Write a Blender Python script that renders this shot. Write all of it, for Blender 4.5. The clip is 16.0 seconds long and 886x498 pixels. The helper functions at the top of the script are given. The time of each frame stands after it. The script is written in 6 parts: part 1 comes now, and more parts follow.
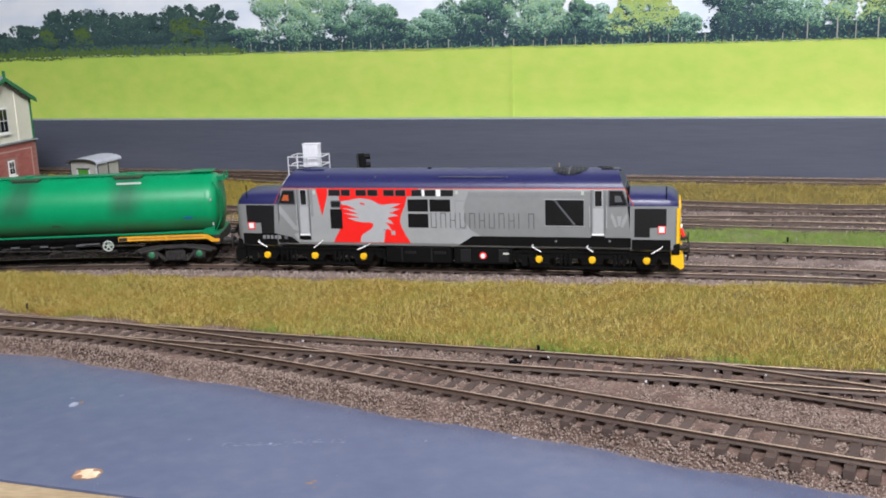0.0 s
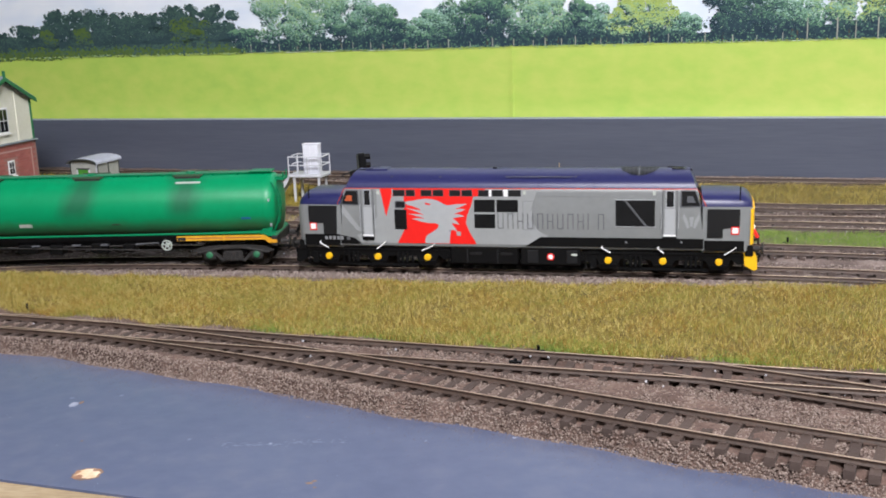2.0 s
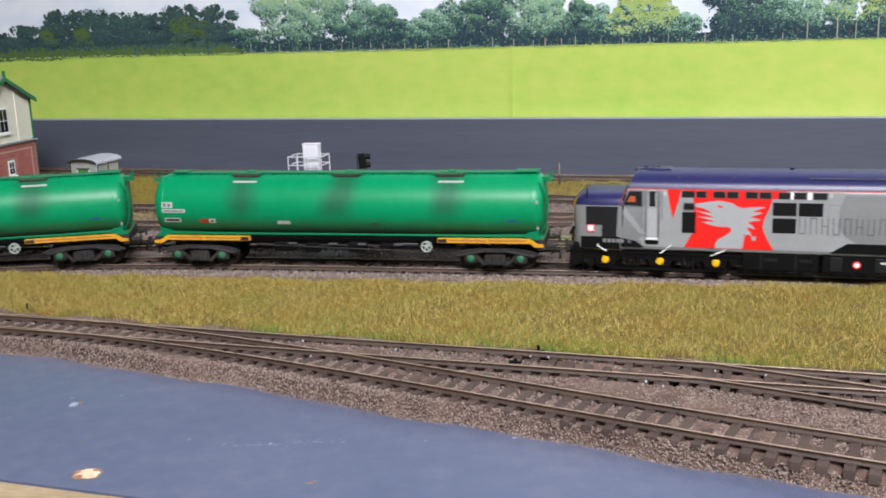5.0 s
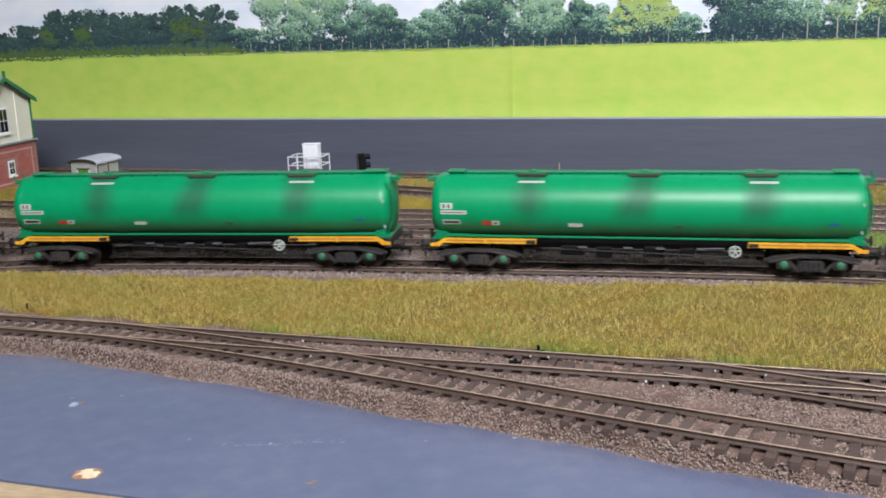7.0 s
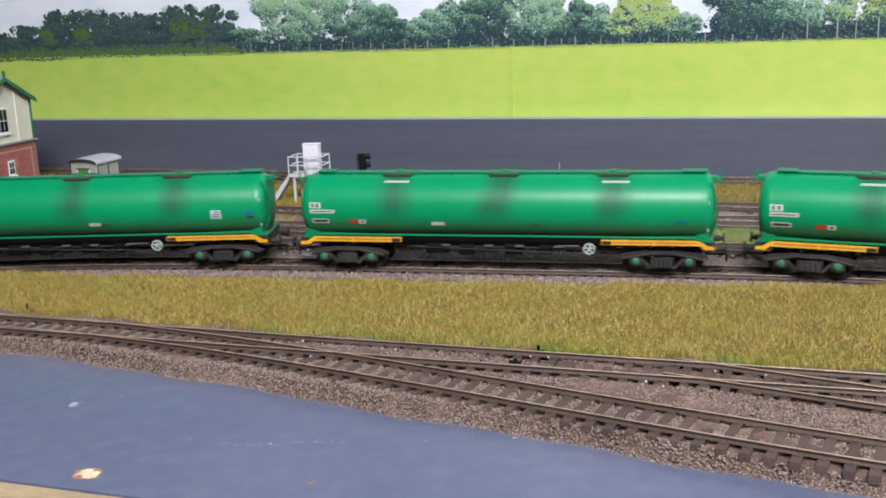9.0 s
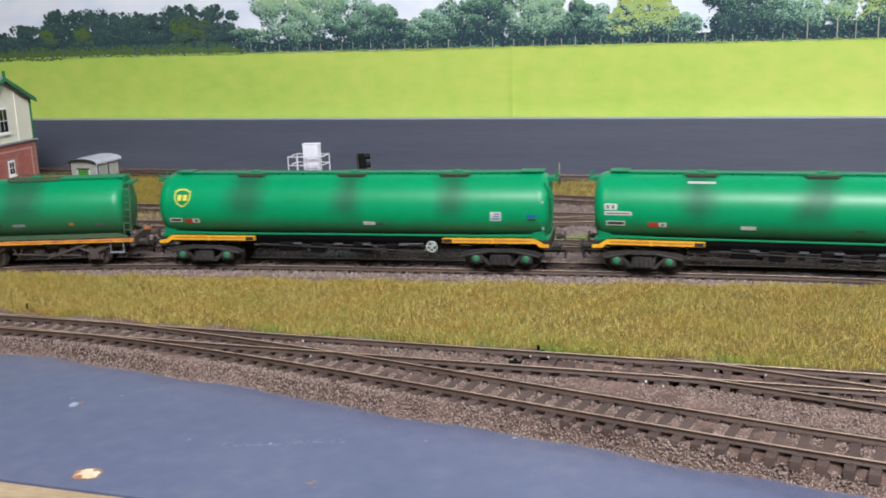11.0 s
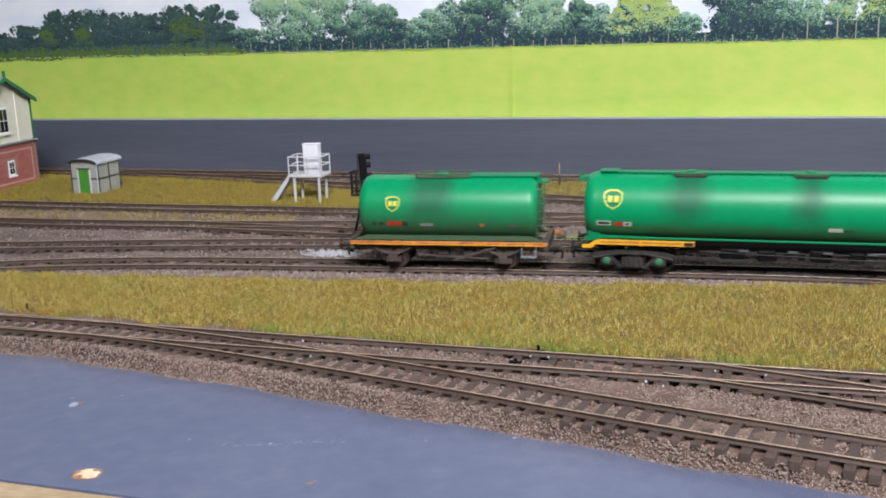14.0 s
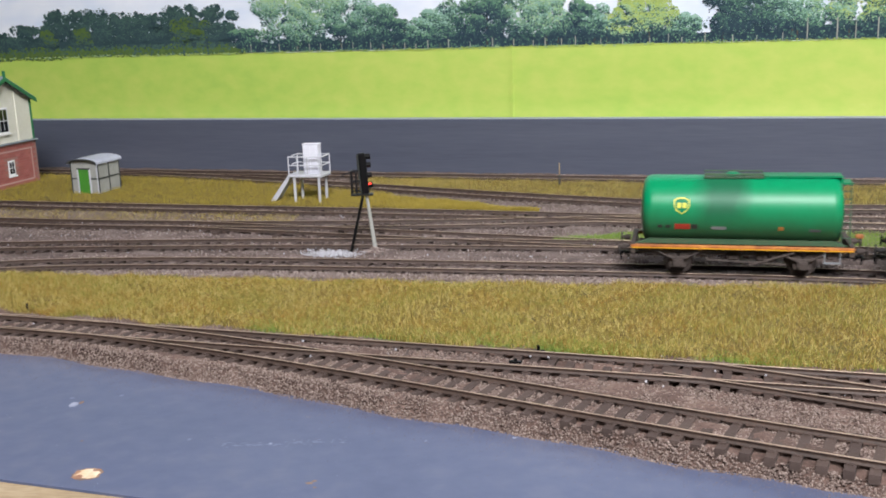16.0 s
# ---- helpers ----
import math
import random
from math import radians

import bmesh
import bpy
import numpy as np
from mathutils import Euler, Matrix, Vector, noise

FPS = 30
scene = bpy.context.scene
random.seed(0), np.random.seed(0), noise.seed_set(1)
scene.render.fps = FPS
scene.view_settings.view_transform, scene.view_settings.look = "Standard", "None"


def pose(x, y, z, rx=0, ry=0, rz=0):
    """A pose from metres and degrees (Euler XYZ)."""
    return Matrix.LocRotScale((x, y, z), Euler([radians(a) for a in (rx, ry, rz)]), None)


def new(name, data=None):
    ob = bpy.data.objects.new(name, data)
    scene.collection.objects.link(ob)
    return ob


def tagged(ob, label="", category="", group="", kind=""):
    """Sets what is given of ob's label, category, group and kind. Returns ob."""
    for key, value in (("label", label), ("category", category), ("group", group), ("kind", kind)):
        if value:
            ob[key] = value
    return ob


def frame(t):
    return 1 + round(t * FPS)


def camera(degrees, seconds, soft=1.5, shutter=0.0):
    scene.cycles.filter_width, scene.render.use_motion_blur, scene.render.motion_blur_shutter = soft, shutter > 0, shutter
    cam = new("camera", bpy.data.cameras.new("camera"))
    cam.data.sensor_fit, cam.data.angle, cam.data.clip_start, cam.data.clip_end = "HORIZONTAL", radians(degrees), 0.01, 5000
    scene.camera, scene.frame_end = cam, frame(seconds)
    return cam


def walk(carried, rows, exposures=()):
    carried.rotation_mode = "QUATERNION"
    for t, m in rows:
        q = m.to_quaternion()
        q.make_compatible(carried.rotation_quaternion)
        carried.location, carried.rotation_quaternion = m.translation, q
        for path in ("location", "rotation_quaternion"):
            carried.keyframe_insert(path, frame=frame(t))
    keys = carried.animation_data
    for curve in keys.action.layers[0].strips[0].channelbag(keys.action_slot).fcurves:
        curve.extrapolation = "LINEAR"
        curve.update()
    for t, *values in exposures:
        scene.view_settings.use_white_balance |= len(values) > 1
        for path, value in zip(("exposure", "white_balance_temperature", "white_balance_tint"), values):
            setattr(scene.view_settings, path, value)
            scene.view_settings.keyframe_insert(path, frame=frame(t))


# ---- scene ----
# A model railway at 4 mm to the foot on a baseboard: rail tops lie at z = 0, helper shapes are in millimetres.
cam = camera(47.17, 16.0, soft=1.8, shutter=0.5)
EYE = Matrix.Translation((0, 0, 0.13295)) @ pose(0, 0, 0, 90 - 13.10, 0, 0) @ pose(0, 0, 0, 0, 0, -1.965)
walk(cam, [(0.0, EYE), (16.0, EYE)])

world = bpy.data.worlds.new("room_air")
world.use_nodes = True
world.node_tree.nodes["Background"].inputs[0].default_value = (0.8, 0.9, 1.0, 1)
world.node_tree.nodes["Background"].inputs[1].default_value = 0.3
scene.world = world
scene.view_settings.exposure = 0.0


def area_lamp(x, y, z, sx, sy, watts, colour, tilt=0.0, spread=180.0):
    data = bpy.data.lights.new("lamp", "AREA")
    data.shape, data.size, data.size_y, data.energy, data.color = "RECTANGLE", sx, sy, watts, colour
    data.spread = radians(spread)
    ob = new("lamp", data)
    ob.matrix_world = pose(x, y, z, tilt)
    return ob


# Main lamp, out of view, placed from the highlights along the tanks.
area_lamp(0.12, -0.52, 1.13, 0.80, 0.60, 21.5, (0.985, 0.97, 1.02), 48, 105)
# Unseen fill lamp added on the right to lift that side.
area_lamp(1.75, -0.45, 1.17, 1.0, 0.5, 18, (0.96, 0.96, 1.02))

# ---- materials ----


def material(name, colours, rough=0.6, metal=0.0, scale=60.0, fine=900.0, bump=0.0, bump_scale=800.0, island=0.0, piece=0.0,
             spec=0.5, stretch=(1, 1, 1), contrast=(0.3, 0.7)):
    """A surface whose colour wanders between the given colours at two scales; island and piece vary it from blade to blade and piece to piece."""
    m = bpy.data.materials.new(name)
    m.use_nodes = True
    n, l = m.node_tree.nodes, m.node_tree.links
    b = n["Principled BSDF"]
    b.inputs["Roughness"].default_value, b.inputs["Metallic"].default_value = rough, metal
    b.inputs["Specular IOR Level"].default_value = spec
    co = n.new("ShaderNodeTexCoord")
    mp = n.new("ShaderNodeMapping")
    mp.inputs["Scale"].default_value = stretch
    l.new(co.outputs["Object"], mp.inputs["Vector"])
    big, small = n.new("ShaderNodeTexNoise"), n.new("ShaderNodeTexNoise")
    big.inputs["Scale"].default_value, small.inputs["Scale"].default_value = scale, fine
    big.inputs["Detail"].default_value = small.inputs["Detail"].default_value = 4
    l.new(mp.outputs[0], big.inputs["Vector"])
    l.new(mp.outputs[0], small.inputs["Vector"])
    mix = n.new("ShaderNodeMix")
    mix.inputs[0].default_value = 0.45
    l.new(big.outputs["Fac"], mix.inputs[2])
    l.new(small.outputs["Fac"], mix.inputs[3])
    value = mix.outputs[0]
    for amount, node, socket in ((island, "ShaderNodeNewGeometry", "Random Per Island"), (piece, "ShaderNodeObjectInfo", "Random")):
        if amount:
            g, mm = n.new(node), n.new("ShaderNodeMix")
            mm.inputs[0].default_value = amount
            l.new(value, mm.inputs[2])
            l.new(g.outputs[socket], mm.inputs[3])
            value = mm.outputs[0]
    ramp = n.new("ShaderNodeValToRGB")
    e = ramp.color_ramp.elements
    lo, hi = (0.0, 1.0) if island or piece else contrast
    for i, c in enumerate(colours):
        at = lo + (hi - lo) * i / max(1, len(colours) - 1)
        el = e[i] if i < 2 else e.new(at)
        el.position, el.color = at, (*c, 1)
    if len(colours) == 1:
        e[1].color = (*[v * 1.12 for v in colours[0]], 1)
    elif len(colours) > 2:
        for i, c in enumerate(colours):
            e[i].position, e[i].color = lo + (hi - lo) * i / (len(colours) - 1), (*c, 1)
    l.new(value, ramp.inputs[0])
    l.new(ramp.outputs[0], b.inputs["Base Color"])
    if bump:
        t, bp = n.new("ShaderNodeTexNoise"), n.new("ShaderNodeBump")
        t.inputs["Scale"].default_value, t.inputs["Detail"].default_value = bump_scale, 5
        bp.inputs["Strength"].default_value, bp.inputs["Distance"].default_value = bump, 0.0006
        l.new(mp.outputs[0], t.inputs["Vector"])
        l.new(t.outputs["Fac"], bp.inputs["Height"])
        l.new(bp.outputs[0], b.inputs["Normal"])
    return m


def srgb(r, g, b):
    return tuple((v / 255 / 12.92) if v < 10 else ((v / 255 + 0.055) / 1.055) ** 2.4 for v in (r, g, b))


M_BALLAST = material("ballast", [srgb(64, 54, 50), srgb(106, 92, 86), srgb(148, 134, 126)], 0.95, scale=40, fine=900, bump=0.9, bump_scale=650)
M_BALLAST_NEAR = material("brown_ballast", [srgb(64, 50, 44), srgb(100, 80, 71), srgb(134, 113, 102)], 0.95, scale=40, fine=900, bump=0.9, bump_scale=650)
M_STONE_NEAR = material("brown_ballast_stone", [srgb(64, 52, 47), srgb(112, 95, 87), srgb(146, 130, 120), srgb(180, 165, 153)], 0.95, island=0.6, scale=30, fine=1500)
M_STONE = material("ballast_stone", [srgb(70, 57, 52), srgb(118, 102, 96), srgb(152, 138, 130), srgb(194, 181, 173)], 0.95, island=0.75, fine=1500)
M_CHIP = material("white_chippings", [srgb(150, 150, 154), srgb(205, 205, 210)], 0.8, island=0.8)
M_SLEEPER = material("sleeper", [srgb(62, 50, 45), srgb(92, 77, 69)], 0.85, scale=80, fine=900, piece=0.5, bump=0.5)
M_RUST = material("rusty_rail_side", [srgb(48, 38, 33), srgb(82, 64, 53)], 0.62, scale=60, fine=600, bump=0.3)
M_RAILTOP = material("worn_rail_glint", [srgb(140, 119, 102), srgb(196, 175, 152)], 0.38, 0.4, scale=15, fine=300)
M_BLUEBOARD = material("blue_painted_board", [srgb(68, 78, 107), srgb(86, 95, 121), srgb(108, 113, 131)], 0.34, scale=9, fine=120, bump=0.14, bump_scale=140, contrast=(0.22, 0.8))
M_PLY = material("bare_plywood", [srgb(122, 104, 80), srgb(164, 144, 113), srgb(186, 168, 138)], 0.75, scale=30, fine=200, stretch=(1, 6, 1), bump=0.2)
M_SLATE = material("slate_painted_wood", [srgb(76, 81, 95), srgb(84, 89, 103), srgb(92, 96, 109)], 0.44, scale=3, fine=40, stretch=(1, 1, 18), bump=0.4, bump_scale=10)
M_PALE_EDGE = material("pale_edge", [srgb(140, 150, 175), srgb(165, 172, 190)], 0.6)
M_STRAW = material("straw_static_grass", [srgb(58, 54, 28), srgb(112, 88, 44), srgb(156, 130, 56), srgb(226, 208, 136), srgb(164, 146, 62), srgb(112, 116, 54), srgb(66, 80, 40)], 0.85, island=0.72, scale=22, fine=90, spec=0.2)
M_RUSSET = material("russet_static_grass", [srgb(112, 80, 38), srgb(150, 108, 50), srgb(176, 132, 62), srgb(128, 104, 46)], 0.85, island=0.6, scale=30, fine=90, spec=0.2)
M_GREENGRASS = material("green_static_grass", [srgb(92, 112, 48), srgb(132, 142, 62), srgb(150, 148, 78), srgb(110, 134, 58)], 0.85, island=0.55, scale=30, fine=90, spec=0.2)
M_GOLD = material("golden_static_grass", [srgb(84, 72, 30), srgb(142, 122, 48), srgb(192, 172, 84), srgb(156, 142, 58), srgb(112, 110, 48)], 0.85, island=0.65, scale=30, fine=90, spec=0.2)
M_EDGEGRASS = material("fresh_static_grass", [srgb(70, 104, 44), srgb(104, 142, 60), srgb(150, 166, 84), srgb(84, 128, 52)], 0.85, island=0.6, scale=30, fine=90, spec=0.2)
M_WALLPAINT = material("room_wall_paint", [srgb(126, 122, 118), srgb(138, 134, 128)], 0.9, scale=2, fine=30)
M_CARPET = material("room_floor", [srgb(66, 60, 56), srgb(82, 76, 70)], 0.95, scale=4, fine=200)
M_CEIL = material("ceiling_paint", [srgb(176, 174, 172), srgb(186, 184, 182)], 0.95, scale=2, fine=30)
# ink of the printed backscene
M_SKY = material("printed_sky", [srgb(204, 220, 240), srgb(228, 236, 246), srgb(248, 250, 252)], 0.75, scale=7, fine=22, stretch=(1, 1, 2.2), spec=0.2)
M_FIELD = material("printed_field", [srgb(152, 190, 84), srgb(174, 202, 92), srgb(192, 208, 104), srgb(210, 218, 136)], 0.6, scale=3.2, fine=48, stretch=(1, 1, 1.6), spec=0.3, contrast=(0.24, 0.78))
INK = [material("ink_" + n, c, 0.75, island=0.42, scale=110, fine=520, spec=0.2) for n, c in (
    ("deep_green", [srgb(30, 46, 62), srgb(44, 64, 76), srgb(66, 92, 92)]), ("dark_green", [srgb(44, 68, 76), srgb(70, 102, 94), srgb(98, 134, 112)]),
    ("mid_green", [srgb(72, 108, 96), srgb(104, 144, 114), srgb(142, 176, 132)]), ("light_green", [srgb(118, 156, 118), srgb(154, 186, 138), srgb(190, 210, 160)]),
    ("yellow_green", [srgb(124, 150, 84), srgb(160, 182, 100), srgb(194, 206, 128)]), ("pale_green", [srgb(116, 160, 148), srgb(146, 182, 164), srgb(174, 202, 184)]),
    ("far_green", [srgb(44, 64, 72), srgb(54, 76, 80), srgb(66, 90, 88)]), ("far_pale_green", [srgb(58, 82, 82), srgb(70, 96, 90), srgb(86, 112, 96)]),
    ("hedge_green", [srgb(66, 88, 54), srgb(84, 108, 56), srgb(108, 132, 66)]))]
M_INKPOST = material("ink_fence_grey", [srgb(130, 134, 124), srgb(176, 178, 166)], 0.75)
M_INKTRUNK = material("ink_trunk_brown", [srgb(52, 46, 40), srgb(88, 78, 66)], 0.75)
# rolling stock
M_FLASH = material("livery_flash_grey", [srgb(144, 147, 148), srgb(154, 157, 158)], 0.34)
M_STRIPE = material("cantrail_orange_red", [srgb(186, 62, 44), srgb(202, 78, 58)], 0.45)
M_MIDGREY = material("mid_grey_mark", [srgb(120, 122, 124), srgb(132, 134, 136)], 0.5)
M_GREY = material("loco_grey_paint", [srgb(122, 125, 125), srgb(132, 135, 135)], 0.3, scale=30, fine=300)
M_PALEBODY = material("pale_grey_livery", [srgb(143, 146, 146), srgb(153, 156, 156)], 0.3, scale=30, fine=300)
M_LIGHTGREY = material("light_grey_paint", [srgb(158, 161, 163), srgb(168, 171, 173)], 0.34, scale=30, fine=300)
M_BLUE = material("loco_dark_blue", [srgb(34, 36, 78), srgb(42, 44, 88)], 0.36, scale=30, fine=300)
M_RED = material("loco_red", [srgb(222, 28, 26), srgb(232, 38, 32)], 0.4, scale=30, fine=300)
M_BLACK = material("black_plastic", [srgb(6, 6, 7), srgb(14, 14, 15)], 0.5, scale=80, fine=500, spec=0.2)
M_GRILLE = material("grille_black", [srgb(10, 11, 13), srgb(20, 21, 24)], 0.5, scale=80, fine=500)
M_YELLOW = material("warning_yellow", [srgb(230, 176, 20), srgb(240, 190, 32)], 0.45, scale=60, fine=400)
M_WHITE = material("white_mark", [srgb(228, 228, 228), srgb(240, 240, 240)], 0.5)
M_ORANGE = material("orange_cab_interior", [srgb(142, 60, 34), srgb(206, 104, 54)], 0.6)
M_LETTER = material("dark_grey_mark", [srgb(78, 80, 84), srgb(90, 92, 96)], 0.5)
M_GREEN = material("tank_green_trim", [srgb(4, 112, 72), srgb(8, 124, 82)], 0.45, scale=40, fine=300, spec=0.25)
M_SOLEBAR = material("yellow_ochre_solebar", [srgb(186, 122, 30), srgb(216, 158, 36), srgb(232, 180, 44)], 0.5, scale=50, fine=300)
M_SOLEBAR_OLD = material("rusty_orange_solebar", [srgb(118, 72, 48), srgb(178, 110, 58), srgb(206, 142, 70)], 0.6, scale=90, fine=400)
M_FRAME = material("weathered_dark_frame", [srgb(20, 20, 20), srgb(36, 34, 33), srgb(58, 54, 50)], 0.75, scale=60, fine=500, bump=0.3)
M_BROWN_OCHRE = material("solebar_brown", [srgb(150, 98, 46), srgb(184, 128, 58)], 0.7, scale=60, fine=400)
M_FRAME_OLD = material("dusty_brown_frame", [srgb(54, 47, 43), srgb(80, 70, 64)], 0.85, scale=60, fine=500, bump=0.3)
M_TYRE = material("steel_wheel", [srgb(40, 37, 35), srgb(68, 63, 58)], 0.5, 0.5, scale=80)
M_CRADLE = material("dull_green_frame", [srgb(44, 76, 54), srgb(60, 88, 62), srgb(74, 82, 60)], 0.6, scale=60, fine=400)
M_AXLEGREEN = material("axlebox_green", [srgb(34, 96, 66), srgb(50, 116, 80)], 0.55)
M_LABEL = material("pale_label", [srgb(168, 175, 166), srgb(194, 199, 190)], 0.5)
M_PANEL = material("grey_lettering_panel", [srgb(150, 160, 152), srgb(176, 184, 176)], 0.5)
M_LABELBLACK = material("black_label", [srgb(40, 40, 38), srgb(58, 58, 54)], 0.5)
M_LABELRED = material("red_label", [srgb(150, 48, 36), srgb(172, 60, 44)], 0.5)
M_LABELBLUE = material("blue_label", [srgb(26, 84, 140), srgb(40, 100, 160)], 0.5)
M_SHIELDYELLOW = material("shield_yellow", [srgb(188, 192, 60), srgb(202, 204, 78)], 0.5)


def glass_material():
    m = material("smoked_window", [srgb(18, 20, 22), srgb(30, 32, 34)], 0.12, scale=40)
    return m


M_GLASS = glass_material()


def tank_paint(name, bands, grime_shade_top, fade=0.011, cover=0.95):
    """Green gloss paint with sooty streaks below the hatches and a dirty brown foot that also paints in underside
    shade, in the wagon's own space.
    """
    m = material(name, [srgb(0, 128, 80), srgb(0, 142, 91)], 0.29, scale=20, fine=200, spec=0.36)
    n, l = m.node_tree.nodes, m.node_tree.links
    b = n["Principled BSDF"]
    base = b.inputs["Base Color"].links[0].from_socket
    co, sep, nz = n.new("ShaderNodeTexCoord"), n.new("ShaderNodeSeparateXYZ"), n.new("ShaderNodeTexNoise")
    nz.inputs["Scale"].default_value, nz.inputs["Detail"].default_value = 60, 5
    l.new(co.outputs["Object"], sep.inputs[0])
    l.new(co.outputs["Object"], nz.inputs["Vector"])

    def calc(op, a, c, third=None):
        q = n.new("ShaderNodeMath")
        q.operation, q.use_clamp = op, op == "MULTIPLY_ADD"
        for i, v in enumerate((a, c, third)):
            if v is None:
                continue
            if isinstance(v, (int, float)):
                q.inputs[i].default_value = v
            else:
                l.new(v, q.inputs[i])
        return q.outputs[0]

    wander = calc("MULTIPLY", calc("SUBTRACT", nz.outputs["Fac"], 0.5), 0.012)
    soot = None
    for at, half, lean in bands:
        x = calc("ADD", calc("ADD", sep.outputs[0], wander), calc("MULTIPLY", calc("SUBTRACT", sep.outputs[2], 0.045), -lean))
        d = calc("ABSOLUTE", calc("SUBTRACT", x, at), 0.0)
        k = calc("MULTIPLY_ADD", d, -1 / 0.009, half / 0.009 + 0.5)
        soot = k if soot is None else calc("MAXIMUM", soot, k)
    height = calc("MULTIPLY_ADD", sep.outputs[2], 1 / 0.009, -0.025 / 0.009)
    soot = calc("MULTIPLY", soot, height)
    soot = calc("MULTIPLY", soot, 0.62)
    # Brown foot: real soiling, plus underside shade and ground reflection put into the colour.
    dirt_and_shade = calc("MULTIPLY_ADD", calc("ADD", sep.outputs[2], calc("MULTIPLY", wander, 0.5)), -1 / fade, grime_shade_top / fade)
    dirt_and_shade = calc("MULTIPLY", dirt_and_shade, cover)
    for fac, colour in ((soot, srgb(28, 66, 50)), (dirt_and_shade, srgb(60, 53, 40))):
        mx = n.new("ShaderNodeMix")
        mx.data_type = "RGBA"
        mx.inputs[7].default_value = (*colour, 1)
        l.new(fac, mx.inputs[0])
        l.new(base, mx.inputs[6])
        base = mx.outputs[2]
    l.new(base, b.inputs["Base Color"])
    rr = calc("MULTIPLY_ADD", calc("MAXIMUM", soot, dirt_and_shade), 0.2, 0.37)
    l.new(rr, b.inputs["Roughness"])
    return m


# ---- mesh helpers, in millimetres ----


def part(name, bm, mats, parent=None, label="", smooth=None):
    me = bpy.data.meshes.new(name)
    for v in bm.verts:
        v.co *= 0.001
    bm.normal_update()
    bm.to_mesh(me)
    bm.free()
    for m in (mats if isinstance(mats, (list, tuple)) else [mats]):
        me.materials.append(m)
    if smooth:
        me.polygons.foreach_set("use_smooth", [True] * len(me.polygons))
        me.set_sharp_from_angle(angle=radians(smooth))
    ob = new(name, me)
    ob.parent = parent
    return tagged(ob, label)


def thing(name, label, category, group="", kind="", at=None):
    ob = new(name)
    ob.empty_display_size = 0.01
    if at is not None:
        ob.matrix_basis = at
    return tagged(ob, label, category, group, kind)


def box(x0, x1, y0, y1, z0, z1, bm=None, bevel=0.0):
    bm = bm or bmesh.new()
    c = [bm.verts.new((x, y, z)) for z in (z0, z1) for y in (y0, y1) for x in (x0, x1)]
    fs = [bm.faces.new([c[i] for i in f]) for f in ((0, 2, 3, 1), (4, 5, 7, 6), (0, 1, 5, 4), (2, 6, 7, 3), (0, 4, 6, 2), (1, 3, 7, 5))]
    if bevel:
        bmesh.ops.bevel(bm, geom=list({e for f in fs for e in f.edges}), offset=bevel, segments=1, affect="EDGES")
    return bm


def rod(p, q, r, bm=None, seg=8, r2=None):
    bm = bm or bmesh.new()
    p, q = Vector(p), Vector(q)
    d = (q - p).normalized()
    a = d.orthogonal().normalized()
    b = d.cross(a)
    rings = [[bm.verts.new(c + (a * math.cos(2 * math.pi * i / seg) + b * math.sin(2 * math.pi * i / seg)) * k) for i in range(seg)]
             for c, k in ((p, r), (q, r if r2 is None else r2))]
    for i in range(seg):
        bm.faces.new((rings[0][i], rings[0][(i + 1) % seg], rings[1][(i + 1) % seg], rings[1][i]))
    bm.faces.new(rings[0][::-1])
    bm.faces.new(rings[1])
    return bm


def turned(profile, axis="x", seg=40, bm=None, at=(0, 0, 0)):
    """A solid of revolution: profile rows are (along, radius)."""
    bm = bm or bmesh.new()
    rings = []
    for u, r in profile:
        row = []
        for i in range(seg):
            a = 2 * math.pi * i / seg
            c, s = r * math.cos(a), r * math.sin(a)
            co = (u, c, s) if axis == "x" else (c, u, s) if axis == "y" else (c, s, u)
            row.append(bm.verts.new(Vector(co) + Vector(at)))
        rings.append(row)
    for p, q in zip(rings, rings[1:]):
        for i in range(seg):
            bm.faces.new((p[i], p[(i + 1) % seg], q[(i + 1) % seg], q[i]))
    bm.faces.new(rings[0][::-1])
    bm.faces.new(rings[-1])
    bmesh.ops.recalc_face_normals(bm, faces=bm.faces)
    return bm


def plate(points, y0, y1, bm=None):
    """A flat shape in the (x, z) plane, given thickness from y0 to y1."""
    bm = bm or bmesh.new()
    a = [bm.verts.new((x, y0, z)) for x, z in points]
    b = [bm.verts.new((x, y1, z)) for x, z in points]
    n = len(points)
    fs = [bm.faces.new(a), bm.faces.new(b[::-1])]
    fs += [bm.faces.new((a[i], b[i], b[(i + 1) % n], a[(i + 1) % n])) for i in range(n)]
    bmesh.ops.recalc_face_normals(bm, faces=fs)
    bmesh.ops.triangulate(bm, faces=fs[:2])
    return bm


